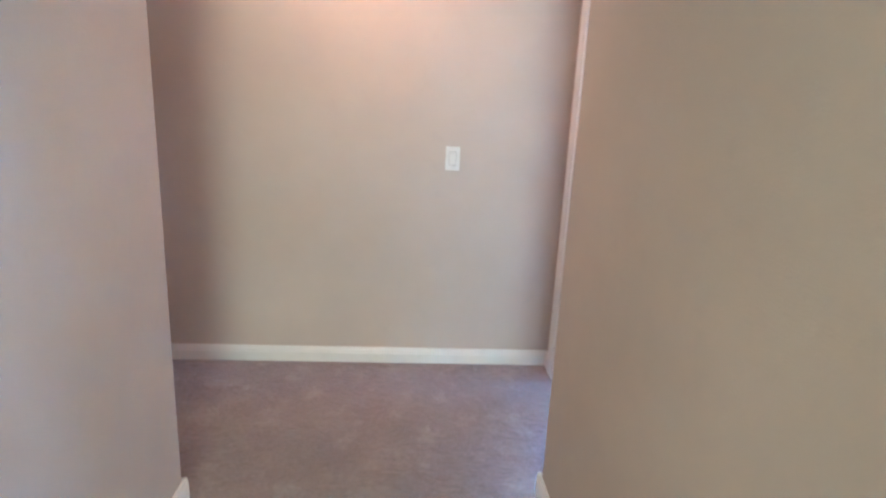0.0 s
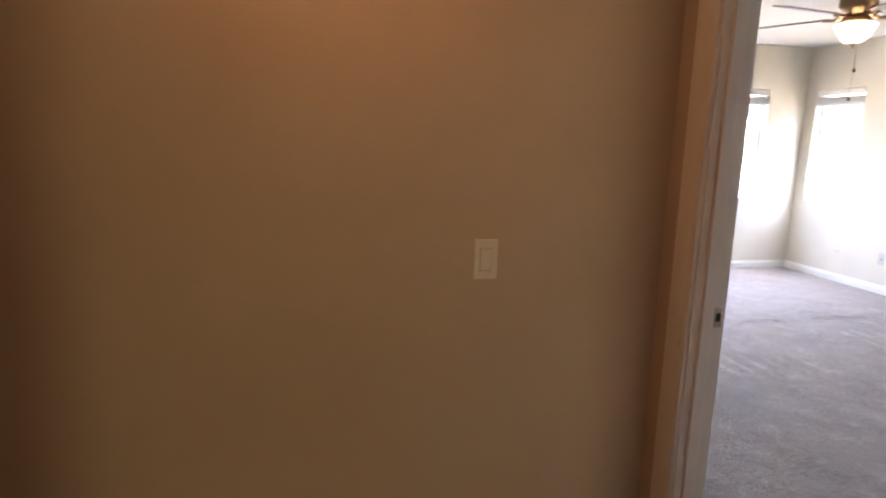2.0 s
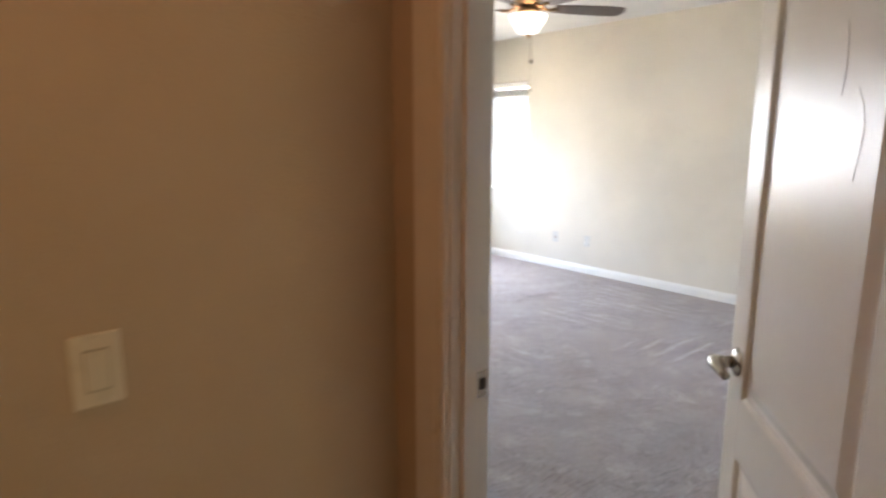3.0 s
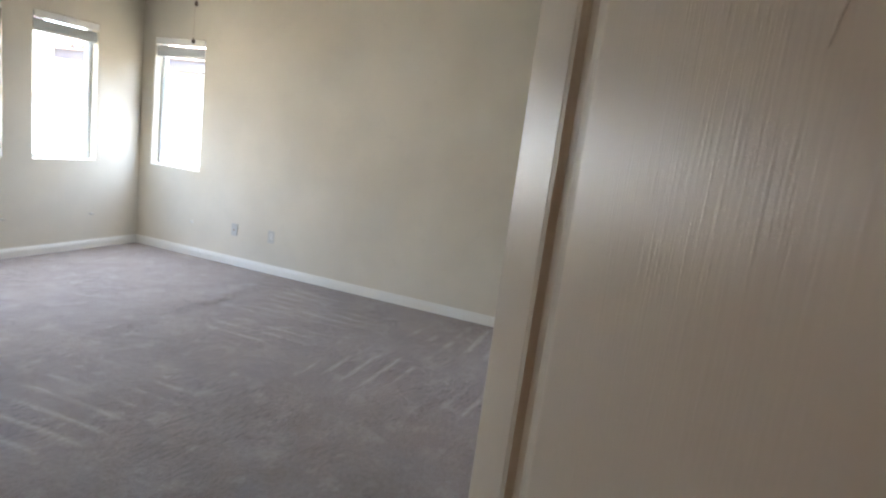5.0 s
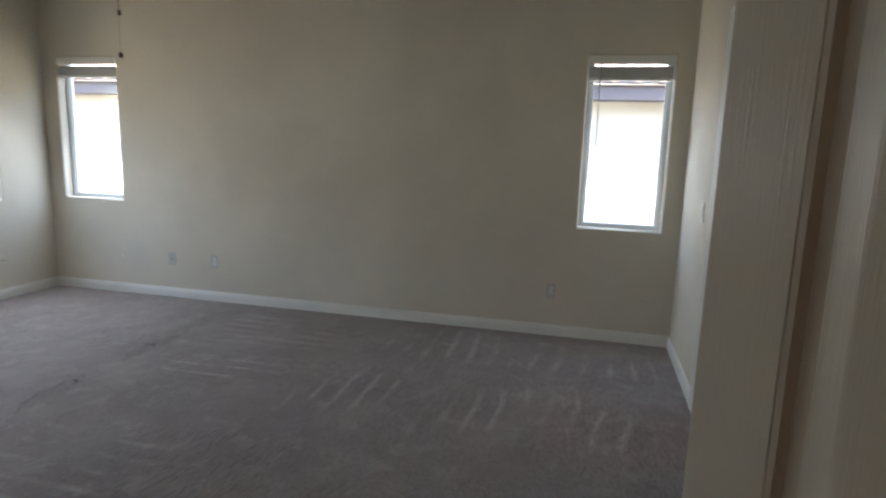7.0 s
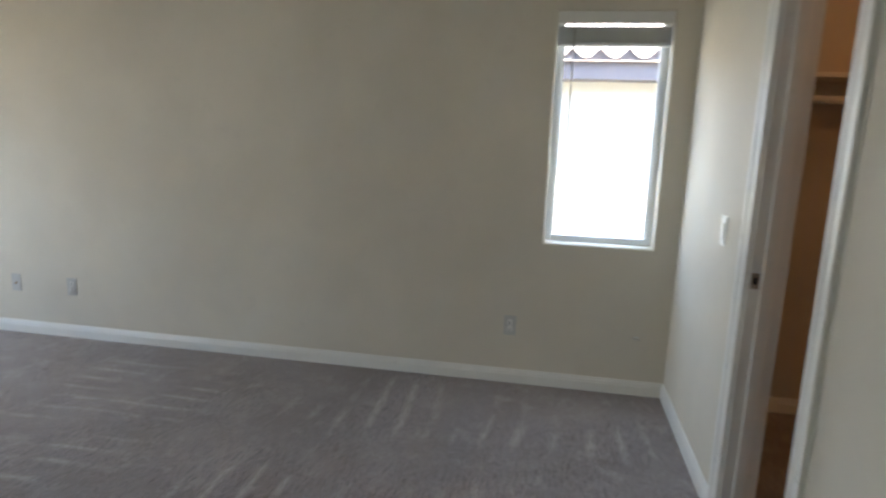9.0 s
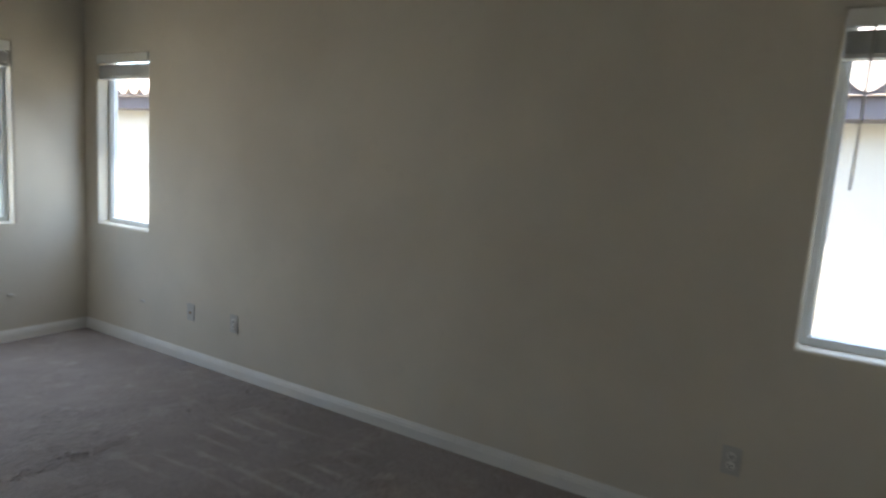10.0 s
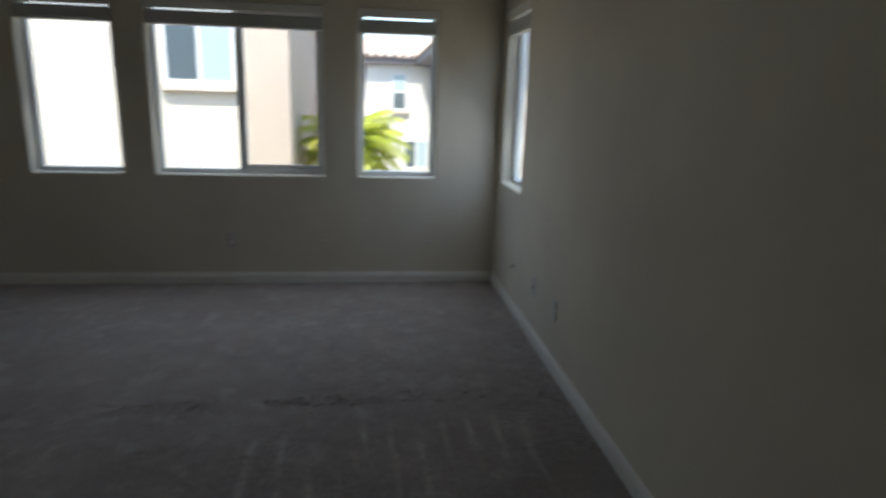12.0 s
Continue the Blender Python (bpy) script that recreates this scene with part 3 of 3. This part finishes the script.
def blind(along, plane, out, c0, c1, wand, label):
    """A raised horizontal blind: head rail, the drawn-up stack of slats, bottom rail, cords and a wand."""
    owner = thing("window_blind", pose(0, 0, 0), label, "blind", "raised window blinds")

    def bar(u0, u1, d0, d1, z0, z1, r=0.002):
        a, b = sorted((plane + out * d0, plane + out * d1))
        return soft_box(u0, u1, a, b, z0, z1, r, 1) if along == "x" else soft_box(a, b, u0, u1, z0, z1, r, 1)

    part("head_rail", bar(c0 + 0.006, c1 - 0.006, 0.010, 0.060, HEAD - 0.050, HEAD - 0.002), M_BLIND, owner)
    part("valance", bar(c0 + 0.003, c1 - 0.003, -0.004, 0.006, HEAD - 0.060, HEAD - 0.001), M_TRIM, owner, "white valance strip")
    z = HEAD - 0.072
    for i in range(18):
        part("slat", bar(c0 + 0.008, c1 - 0.008, 0.011 + 0.002 * (i % 2), 0.060 - 0.002 * (i % 3), z - 0.0034, z - 0.0004, 0.0005), M_BLIND, owner)
        z -= 0.0042
    part("bottom_rail", bar(c0 + 0.008, c1 - 0.008, 0.010, 0.062, z - 0.020, z - 0.001, 0.004), M_BLIND, owner)
    for u in (c0 + 0.09, c1 - 0.09):
        bm = bmesh.new()
        p = (u, plane + out * 0.036) if along == "x" else (plane + out * 0.036, u)
        tube(bm, [(*p, HEAD - 0.05), (*p, z - 0.005)], 0.0014, 6)
        part("lift_cord", bm, M_CORD, owner)
    if wand is not None:
        bm = bmesh.new()
        p = (wand, plane + out * 0.004) if along == "x" else (plane - 0.006, wand)
        tube(bm, [(*p, HEAD - 0.06), (p[0] + 0.004, p[1], HEAD - 0.62)], 0.0045, 8)
        # wand greyed so its colour holds the dark it shows against bright glass
        part("tilt_wand", bm, M_SHADE_GREY, owner, "plastic tilt wand, its backlit dark painted in grey", True)
    return owner


for k, (a, b) in enumerate(A_WIN):
    window("window_%d" % (k + 1), "y", XA, 1, a, b, False, "narrow white vinyl window in a drywall recess")
    blind("y", XA, 1, a, b, b - 0.085 if k else None, "pale horizontal blind pulled up to the window head")
for k, (a, b) in enumerate(B_WIN):
    window("window_%d" % (k + 3), "x", YB, 1, a, b, k == 1, "wide white vinyl sliding window" if k == 1 else "narrow white vinyl window in a drywall recess")
    blind("x", YB, 1, a, b, None, "wide pale blind pulled up to the window head" if k == 1 else "pale horizontal blind pulled up to the window head")


# ---- wall plates and fittings: built facing -y at the origin, then turned ----
def plate_base(owner, material=None, w=0.071, h=0.117):
    bm = soft_box(-w / 2, w / 2, -0.0055, 0, -h / 2, h / 2, 0.0028, 3)
    return part("cover_plate", bm, material or M_PLATE, owner)


def screws(owner, zs):
    for z in zs:
        bm = bmesh.new()
        lathe(bm, [(0, 0.0016), (0.002, 0.0014), (0.003, 0.0)], pose(0, -0.0053, z, 90), 10)
        part("screw", bm, M_PLATE, owner)


def rocker_switch(m, label):
    o = thing("light_switch", m, label, "light switch")
    plate_base(o)
    # grey frame behind the paddle, painting in the shadow of its gap
    bm = soft_box(-0.0175, 0.0175, -0.0075, -0.004, -0.034, 0.034, 0.001, 1)
    part("switch_frame", bm, M_SHADE_GREY, o, "shadowed gap round the rocker")
    bm = bmesh.new()
    box(bm, -0.0155, 0.0155, -0.0105, -0.006, -0.031, 0.031)
    for v in bm.verts:
        if v.co.z < 0 and v.co.y < -0.008:
            v.co.y += 0.002
    bmesh.ops.bevel(bm, geom=bm.edges[:], offset=0.001, segments=2, affect="EDGES")
    part("rocker", bm, M_PLATE, o, "white rocker paddle")
    screws(o, (-0.048, 0.048))
    return o


def duplex_outlet(m, label):
    o = thing("power_outlet", m, label, "outlet")
    plate_base(o, M_IVORY)
    for z in (-0.0195, 0.0195):
        bm = bmesh.new()
        lathe(bm, [(0, 0.0030), (0.0135, 0.0030), (0.0165, 0.0022), (0.0172, 0)], pose(0, -0.0050, z, 90), 20)
        s = part("socket", bm, M_PLATE, o, "", True)
        for x, a, b in ((-0.006, -0.004, 0.006), (0.006, -0.003, 0.006)):
            bm = bmesh.new()
            box(bm, x - 0.0022, x + 0.0022, -0.0084, -0.0070, z + a, z + b)
            part("slot", bm, M_SLOT, s)
        bm = bmesh.new()
        lathe(bm, [(0, 0.0014), (0.0036, 0.0014), (0.0036, 0)], pose(0, -0.0070, z - 0.009, 90), 10)
        part("ground_hole", bm, M_SLOT, s)
    screws(o, (0.0,))
    return o


def cable_plate(m, label):
    o = thing("cable_outlet", m, label, "cable outlet")
    plate_base(o, M_IVORY)
    bm = bmesh.new()
    lathe(bm, [(0, 0.010), (0.0045, 0.010), (0.0048, 0.002), (0.0085, 0.002), (0.009, 0)], pose(0, -0.0054, -0.004, 90), 12)
    part("connector", bm, M_BRASS, o, "threaded cable connector", True)
    screws(o, (-0.042, 0.042))
    return o


def cord_cleat(m, label):
    """A small two-horned tie-down for a blind's cord."""
    o = thing("cord_cleat", m, label, "cord cleat", "cord cleats under the windows")
    bm = soft_box(-0.013, 0.013, -0.007, 0, -0.010, 0.010, 0.002, 2)
    part("cleat_base", bm, M_BLIND, o)
    bm = bmesh.new()
    tube(bm, [(-0.026, -0.017, 0.007), (-0.014, -0.013, 0.002), (0, -0.012, 0), (0.014, -0.013, -0.002), (0.026, -0.017, -0.007)], [0.003, 0.005, 0.006, 0.005, 0.003], 10)
    part("horn", bm, M_SCUFF, o, "", True)
    return o


FACE_E = lambda y, z: pose(XA, y, z, 0, 0, -90)
rocker_switch(pose(-0.700, YH, 1.092), "white rocker light switch on the tan wall")
rocker_switch(pose(3.558, YC, 1.074, 0, 0, 180), "white rocker light switch beside the closet")
cable_plate(FACE_E(3.405, 0.346), "off-white cable plate low on the cream wall")
duplex_outlet(FACE_E(2.981, 0.346), "off-white duplex outlet with dark slots")
duplex_outlet(FACE_E(0.102, 0.346), "beige duplex outlet low on the cream wall")
duplex_outlet(pose(2.329, YB, 0.341), "off-white duplex outlet under the wide window")
cord_cleat(FACE_E(3.926, 0.331), "small grey cord cleat under a window")
cord_cleat(FACE_E(-0.598, 0.331), "small grey cord cleat under a window")
cord_cleat(pose(3.844, YB, 0.331), "small grey cord cleat under a window")
cord_cleat(pose(3.040, YB, 0.331), "small grey cord cleat under a window")


# ---- ceiling fan ----


def ceiling_fan(at):
    o = thing("ceiling_fan", at, "bronze ceiling fan with walnut blades and a lit glass bowl", "ceiling fan")
    bm = lathe(bmesh.new(), [(0, 0), (0.065, 0), (0.062, -0.018), (0.030, -0.045), (0.014, -0.050), (0.014, -0.19)])
    part("canopy", bm, M_BRASS, o, "aged bronze canopy", True)
    bm = lathe(bmesh.new(), [(0.014, -0.14), (0.05, -0.150), (0.095, -0.168), (0.105, -0.190), (0.105, -0.240), (0.090, -0.262), (0.070, -0.280), (0.060, -0.302), (0, -0.302)])
    part("motor", bm, M_BRASS, o, "aged bronze motor housing", True)
    bm = lathe(bmesh.new(), [(0.060, -0.302), (0.074, -0.310), (0.078, -0.330), (0.070, -0.345), (0, -0.345)])
    part("switch_housing", bm, M_BRASS, o, "", True)
    bm = lathe(bmesh.new(), [(0.114, -0.346), (0.119, -0.352), (0.108, -0.376), (0.089, -0.406), (0.071, -0.436), (0.050, -0.454), (0, -0.458), (0, -0.452), (0.046, -0.448), (0.066, -0.432), (0.084, -0.404), (0.103, -0.374), (0.113, -0.350)])
    part("glass_bowl", bm, M_BOWL, o, "lit frosted glass bowl", True)
    bm = lathe(bmesh.new(), [(0, -0.494), (0.004, -0.492), (0.008, -0.481), (0.014, -0.473), (0.020, -0.461), (0, -0.458)], Matrix(), 16)
    part("finial", bm, M_BRASS, o, "", True)
    for i in range(5):
        r = pose(0, 0, -0.300, 0, 0, 72 * i - 28) @ pose(0, 0, 0, -12)
        bm = bmesh.new()
        tube(bm, [r @ Vector(p) for p in ((0.06, 0, 0.012), (0.13, 0, -0.012), (0.19, 0, -0.004))], [0.011, 0.009, 0.012], 10)
        b = part("blade_arm", bm, M_BRASS, o, "", True)
        outline = [(0.17, -0.050), (0.30, -0.062), (0.50, -0.069), (0.60, -0.068), (0.640, -0.055), (0.655, -0.025), (0.655, 0.025), (0.640, 0.055), (0.60, 0.068), (0.50, 0.069), (0.30, 0.062), (0.17, 0.050)]
        bm = bmesh.new()
        lo = [bm.verts.new(r @ Vector((x, y, -0.004))) for x, y in outline]
        hi = [bm.verts.new(r @ Vector((x, y, 0.003))) for x, y in outline]
        bm.faces.new(lo[::-1])
        bm.faces.new(hi)
        for k in range(len(outline)):
            j = (k + 1) % len(outline)
            bm.faces.new([lo[k], lo[j], hi[j], hi[k]])
        part("blade", bm, M_WALNUT, b, "dark walnut fan blade")
    for dx, dy, z in ((0.045, 0.01, -0.622), (0.015, -0.012, -0.802)):
        bm = tube(bmesh.new(), [(dx, dy, -0.30), (dx, dy, z)], 0.0009, 6)
        c = part("pull_chain", bm, M_BRASS, o)
        bm = lathe(bmesh.new(), [(0, 0.014), (0.006, 0.010), (0.010, 0.0), (0.007, -0.010), (0, -0.014)], pose(dx, dy, z), 12)
        part("pull_knob", bm, M_WALNUT, c, "dark wooden pull knob", True)
    return o


ceiling_fan(pose(2.14, 1.88, CEIL))


# ---- hall downlight ----
can = thing("recessed_downlight", pose(-1.12, -0.20, CEIL), "lit recessed downlight with a white trim ring", "downlight")
part("trim_ring", lathe(bmesh.new(), [(0.060, -0.001), (0.064, -0.008), (0.088, -0.006), (0.092, 0.0)]), M_TRIM, can, "", True)
part("lens", lathe(bmesh.new(), [(0, -0.0015), (0.060, -0.0015), (0.060, 0.0)]), M_CAN, can, "glowing lens", True)

# ---- closet ----
shelf = thing("closet_shelf", pose(0, 0, 0), "painted closet shelf on cleats with a hanging rod", "shelf")
part("shelf_board", soft_box(XA - 0.34, XA - 0.031, -2.43, YC - 0.125, 1.715, 1.735, 0.002), M_SHELF, shelf)
part("cleat", soft_box(XA - 0.05, XA - 0.031, -2.43, YC - 0.125, 1.625, 1.714, 0.002), M_SHELF, shelf)
bm = tube(bmesh.new(), [(XA - 0.30, -2.43, 1.62), (XA - 0.30, YC - 0.125, 1.62)], 0.017, 14)
part("hanging_rod", bm, M_SHELF, shelf, "", True)

dome = thing("closet_ceiling_light", pose(3.1, -1.65, CEIL), "small lit dome light on the closet ceiling", "ceiling light")
part("light_base", lathe(bmesh.new(), [(0, 0), (0.11, 0), (0.11, -0.02), (0.095, -0.028), (0, -0.028)]), M_TRIM, dome, "", True)
part("dome_glass", lathe(bmesh.new(), [(0.095, -0.028), (0.09, -0.05), (0.06, -0.075), (0, -0.085)]), M_CAN, dome, "glowing glass dome", True)

# ---- outdoors ----
GROUND = -3.0
bm = bmesh.new()
v = [bm.verts.new((x, y, GROUND)) for x, y in ((-400, -400), (400, -400), (400, 400), (-400, 400))]
bm.faces.new(v)
structure("ground", bm, M_GROUND, "dry ground and planting between the houses", "ground")


def gable_tiles(bm, ends, x0, x1, y0, y1, z, rise, axis, pitch=0.26):
    """Half-round clay tiles in rows up a slope that starts at the eave (y0 or x0) and rises inward."""
    run = (y1 - y0) if axis == "y" else (x1 - x0)
    a, b = (x0, x1) if axis == "y" else (y0, y1)
    n = max(1, int(round((b - a) / pitch)))
    step = (b - a) / n
    steps = 6
    for i in range(n * steps):
        u = [a + step * (i + k) / steps for k in (0, 1)]
        h = [0.095 * (1 - abs(math.sin(math.pi * (i + k) / steps))) for k in (0, 1)]
        pts = []
        for uu, hh in zip(u, h):
            for s in (0, 1):
                d = (y0 if axis == "y" else x0) + run * s
                zz = z + rise * s + hh
                pts.append((uu, d, zz) if axis == "y" else (d, uu, zz))
        q = [bm.verts.new(p) for p in (pts[0], pts[2], pts[3], pts[1])]
        bm.faces.new(q)
        into = Vector((0, 0.05, 0)) if axis == "y" else Vector((0.05, 0, 0))
        low = [ends.verts.new(Vector(p) + into) for p in (pts[0], pts[2], (pts[2][0], pts[2][1], z - 0.024), (pts[0][0], pts[0][1], z - 0.024))]
        ends.faces.new(low)


def house(name, x0, x1, y0, y1, eave, mat_wall, label, over=0.4, tiled=()):
    """A stucco house block with overhanging tiled hip roof."""
    o = thing(name, pose(0, 0, 0), label, "house")
    bm = bmesh.new()
    box(bm, x0, x1, y0, y1, GROUND - 0.2, eave + 0.02)
    part("wall", bm, mat_wall, o, "sunlit stucco wall")
    bm = bmesh.new()
    box(bm, x0 - over, x1 + over, y0 - over, y1 + over, eave, eave + 0.16)
    part("eave", bm, M_FASCIA_SHADE, o, "dark painted eave and fascia")
    cx, cy = (x0 + x1) / 2, (y0 + y1) / 2
    half = min(x1 - x0, y1 - y0) / 2 + over
    rise = half * 0.36
    e = 0.06
    bm = bmesh.new()
    if (x1 - x0) >= (y1 - y0):
        ridge = [(x0 - over + half, cy), (x1 + over - half, cy)]
    else:
        ridge = [(cx, y0 - over + half), (cx, y1 + over - half)]
    c = [bm.verts.new((x, y, eave + 0.161)) for x, y in ((x0 - over - e, y0 - over - e), (x1 + over + e, y0 - over - e), (x1 + over + e, y1 + over + e), (x0 - over - e, y1 + over + e))]
    r = [bm.verts.new((*p, eave + 0.16 + rise)) for p in ridge]
    if (x1 - x0) >= (y1 - y0):
        for f in ((c[0], c[1], r[1], r[0]), (c[2], c[3], r[0], r[1]), (c[1], c[2], r[1]), (c[3], c[0], r[0])):
            bm.faces.new(f)
    else:
        for f in ((c[0], c[1], r[0]), (c[1], c[2], r[1], r[0]), (c[2], c[3], r[1]), (c[3], c[0], r[0], r[1])):
            bm.faces.new(f)
    bm.faces.new(c[::-1])
    part("roof", bm, M_TILE, o, "clay tile roof")
    for axis in tiled:
        bm, ends = bmesh.new(), bmesh.new()
        if axis == "x":
            gable_tiles(bm, ends, x0 - over - e, x0 - over + 0.9, y0 - over, y1 + over, eave + 0.185, 0.9 * 0.36, "x")
        else:
            gable_tiles(bm, ends, x0 - over, x1 + over, y0 - over - e, y0 - over + 1.6, eave + 0.185, 1.6 * 0.36, "y")
        tiles = part("roof_tiles", bm, M_TILE, o, "rows of half-round clay tiles")
        tiles["kind"] = "stuff"
        # clay tile ends coloured dark, so their shade is in the material
        tips = part("tile_ends", ends, M_FASCIA_SHADE, o, "ends of the lowest tiles, their shade painted dark")
        tips["kind"] = "stuff"
    return o


def house_window(o, along, plane, out, c0, c1, z0, z1, split, left=None, right=None):
    """A framed window with a sill on a facade."""
    def bar(u0, u1, d0, d1, a, b):
        e, f = sorted((plane + out * d0, plane + out * d1))
        bm = bmesh.new()
        box(bm, u0, u1, e, f, a, b) if along == "x" else box(bm, e, f, u0, u1, a, b)
        return bm
    w = part("window", bar(c0, c1, 0.0, 0.03, z0, z1), M_VINYL, o, "white framed house window")
    f = 0.05
    if split == "v":
        m = (c0 + c1) / 2
        cells = ((c0 + f, m - f / 2, z0 + f, z1 - f, left), (m + f / 2, c1 - f, z0 + f, z1 - f, right))
    elif split == "h":
        m = (z0 + z1) / 2
        cells = ((c0 + f, c1 - f, z0 + f, m - f / 2, left), (c0 + f, c1 - f, m + f / 2, z1 - f, right))
    else:
        cells = ((c0 + f, c1 - f, z0 + f, z1 - f, left),)
    for a, b, c, d, g in cells:
        part("pane", bar(a, b, 0.02, 0.036, c, d), g or M_DARKGLASS, w)
    part("sill", bar(c0 - 0.05, c1 + 0.05, 0.0, 0.09, z0 - 0.09, z0 - 0.004), M_STUCCO_C, w, "stucco window sill")
    return w


h1 = house("neighbour_house", -8.0, 2.36, 8.2, 13.6, 2.66, M_STUCCO, "cream stucco house across the gap", 0.16)
house_window(h1, "x", 8.2, -1, 0.82, 1.70, 1.55, 2.36, "v", M_DARKGLASS, M_PALEGLASS)
h2 = house("distant_house", -6.0, 4.2, 30.0, 38.0, 2.42, M_STUCCO_C, "buff stucco house with a pale tiled roof", 0.5)
house_window(h2, "x", 30.0, -1, 1.4, 2.6, 1.55, 2.15, "v")
h3 = house("corner_house", 3.3, 9.0, 18.0, 25.0, 2.42, M_STUCCO_B, "pale stucco house with a clay tile roof", 0.25, ("y",))
house_window(h3, "x", 18.0, -1, 4.02, 4.46, 1.14, 2.18, "h", M_DARKGLASS, M_PALEGLASS)
house_window(h3, "x", 18.0, -1, 4.40, 5.12, -0.55, 0.30, "v", M_DARKGLASS, M_PALEGLASS)
h5 = house("side_house", 5.1, 6.6, 10.2, 17.5, 2.42, M_STUCCO_C, "buff stucco wing with paired windows", 0.4)
house_window(h5, "y", 5.1, -1, 11.3, 12.6, 1.15, 2.15, "v")
house_window(h5, "y", 5.1, -1, 14.6, 15.4, 1.15, 2.15, "h")
h4 = house("next_door_house", 7.4, 15.0, -9.0, 9.4, 1.97, M_STUCCO, "cream stucco house close beside the windows", 0.3, ("x",))
house_window(h4, "y", 7.4, -1, 7.65, 8.3, 1.22, 1.86, "h", M_PALEGLASS, M_DARKGLASS)


def palm(at, label):
    """A feather palm: ringed trunk, arching fronds of many leaflets."""
    rnd = random.Random(5)
    o = thing("palm_tree", at, label, "palm tree")
    bm = bmesh.new()
    lathe(bm, [(0.16 + 0.012 * (i % 2) - 0.003 * i / 4, i * 0.12) for i in range(30)], Matrix(), 14)
    part("trunk", bm, M_BARK, o, "ringed palm trunk")
    for k in range(46):
        ang = k * 2.39996
        lift = 1.45 - 1.45 * (k / 46)
        length = 0.72 + 0.36 * rnd.random()
        bm = bmesh.new()
        spine = []
        p, e = Vector((0, 0, 3.42)), lift
        for s in range(11):
            spine.append(p.copy())
            p = p + Vector((math.cos(ang) * math.cos(e), math.sin(ang) * math.cos(e), math.sin(e))) * length / 10
            e -= 0.15
        tube(bm, spine, [0.016 - 0.0013 * i for i in range(11)], 5)
        side = Vector((-math.sin(ang), math.cos(ang), 0))
        for i in range(1, 11):
            for j in (0.0, 0.5):
                q = spine[i - 1].lerp(spine[i], j)
                d = (spine[i] - spine[i - 1]).normalized()
                ll = 0.34 * math.sin(math.pi * (i + j + 0.6) / 12.5) + 0.08
                for s in (-1, 1):
                    tip = q + (side * s * 0.85 + d * 0.55 + Vector((0, 0, -0.25 - 0.2 * rnd.random()))).normalized() * ll
                    mid = q.lerp(tip, 0.45) + Vector((0, 0, 0.03))
                    wv = d * 0.022
                    vs = [bm.verts.new(c) for c in (q, mid + wv, tip, mid - wv)]
                    bm.faces.new(vs)
        part("frond", bm, M_LEAF, o, "arching green palm frond")
    return o


palm(pose(3.08, 9.2, GROUND + 0.02) @ Matrix.Diagonal((1, 1, 1.06, 1)), "bright green feather palm below the windows")
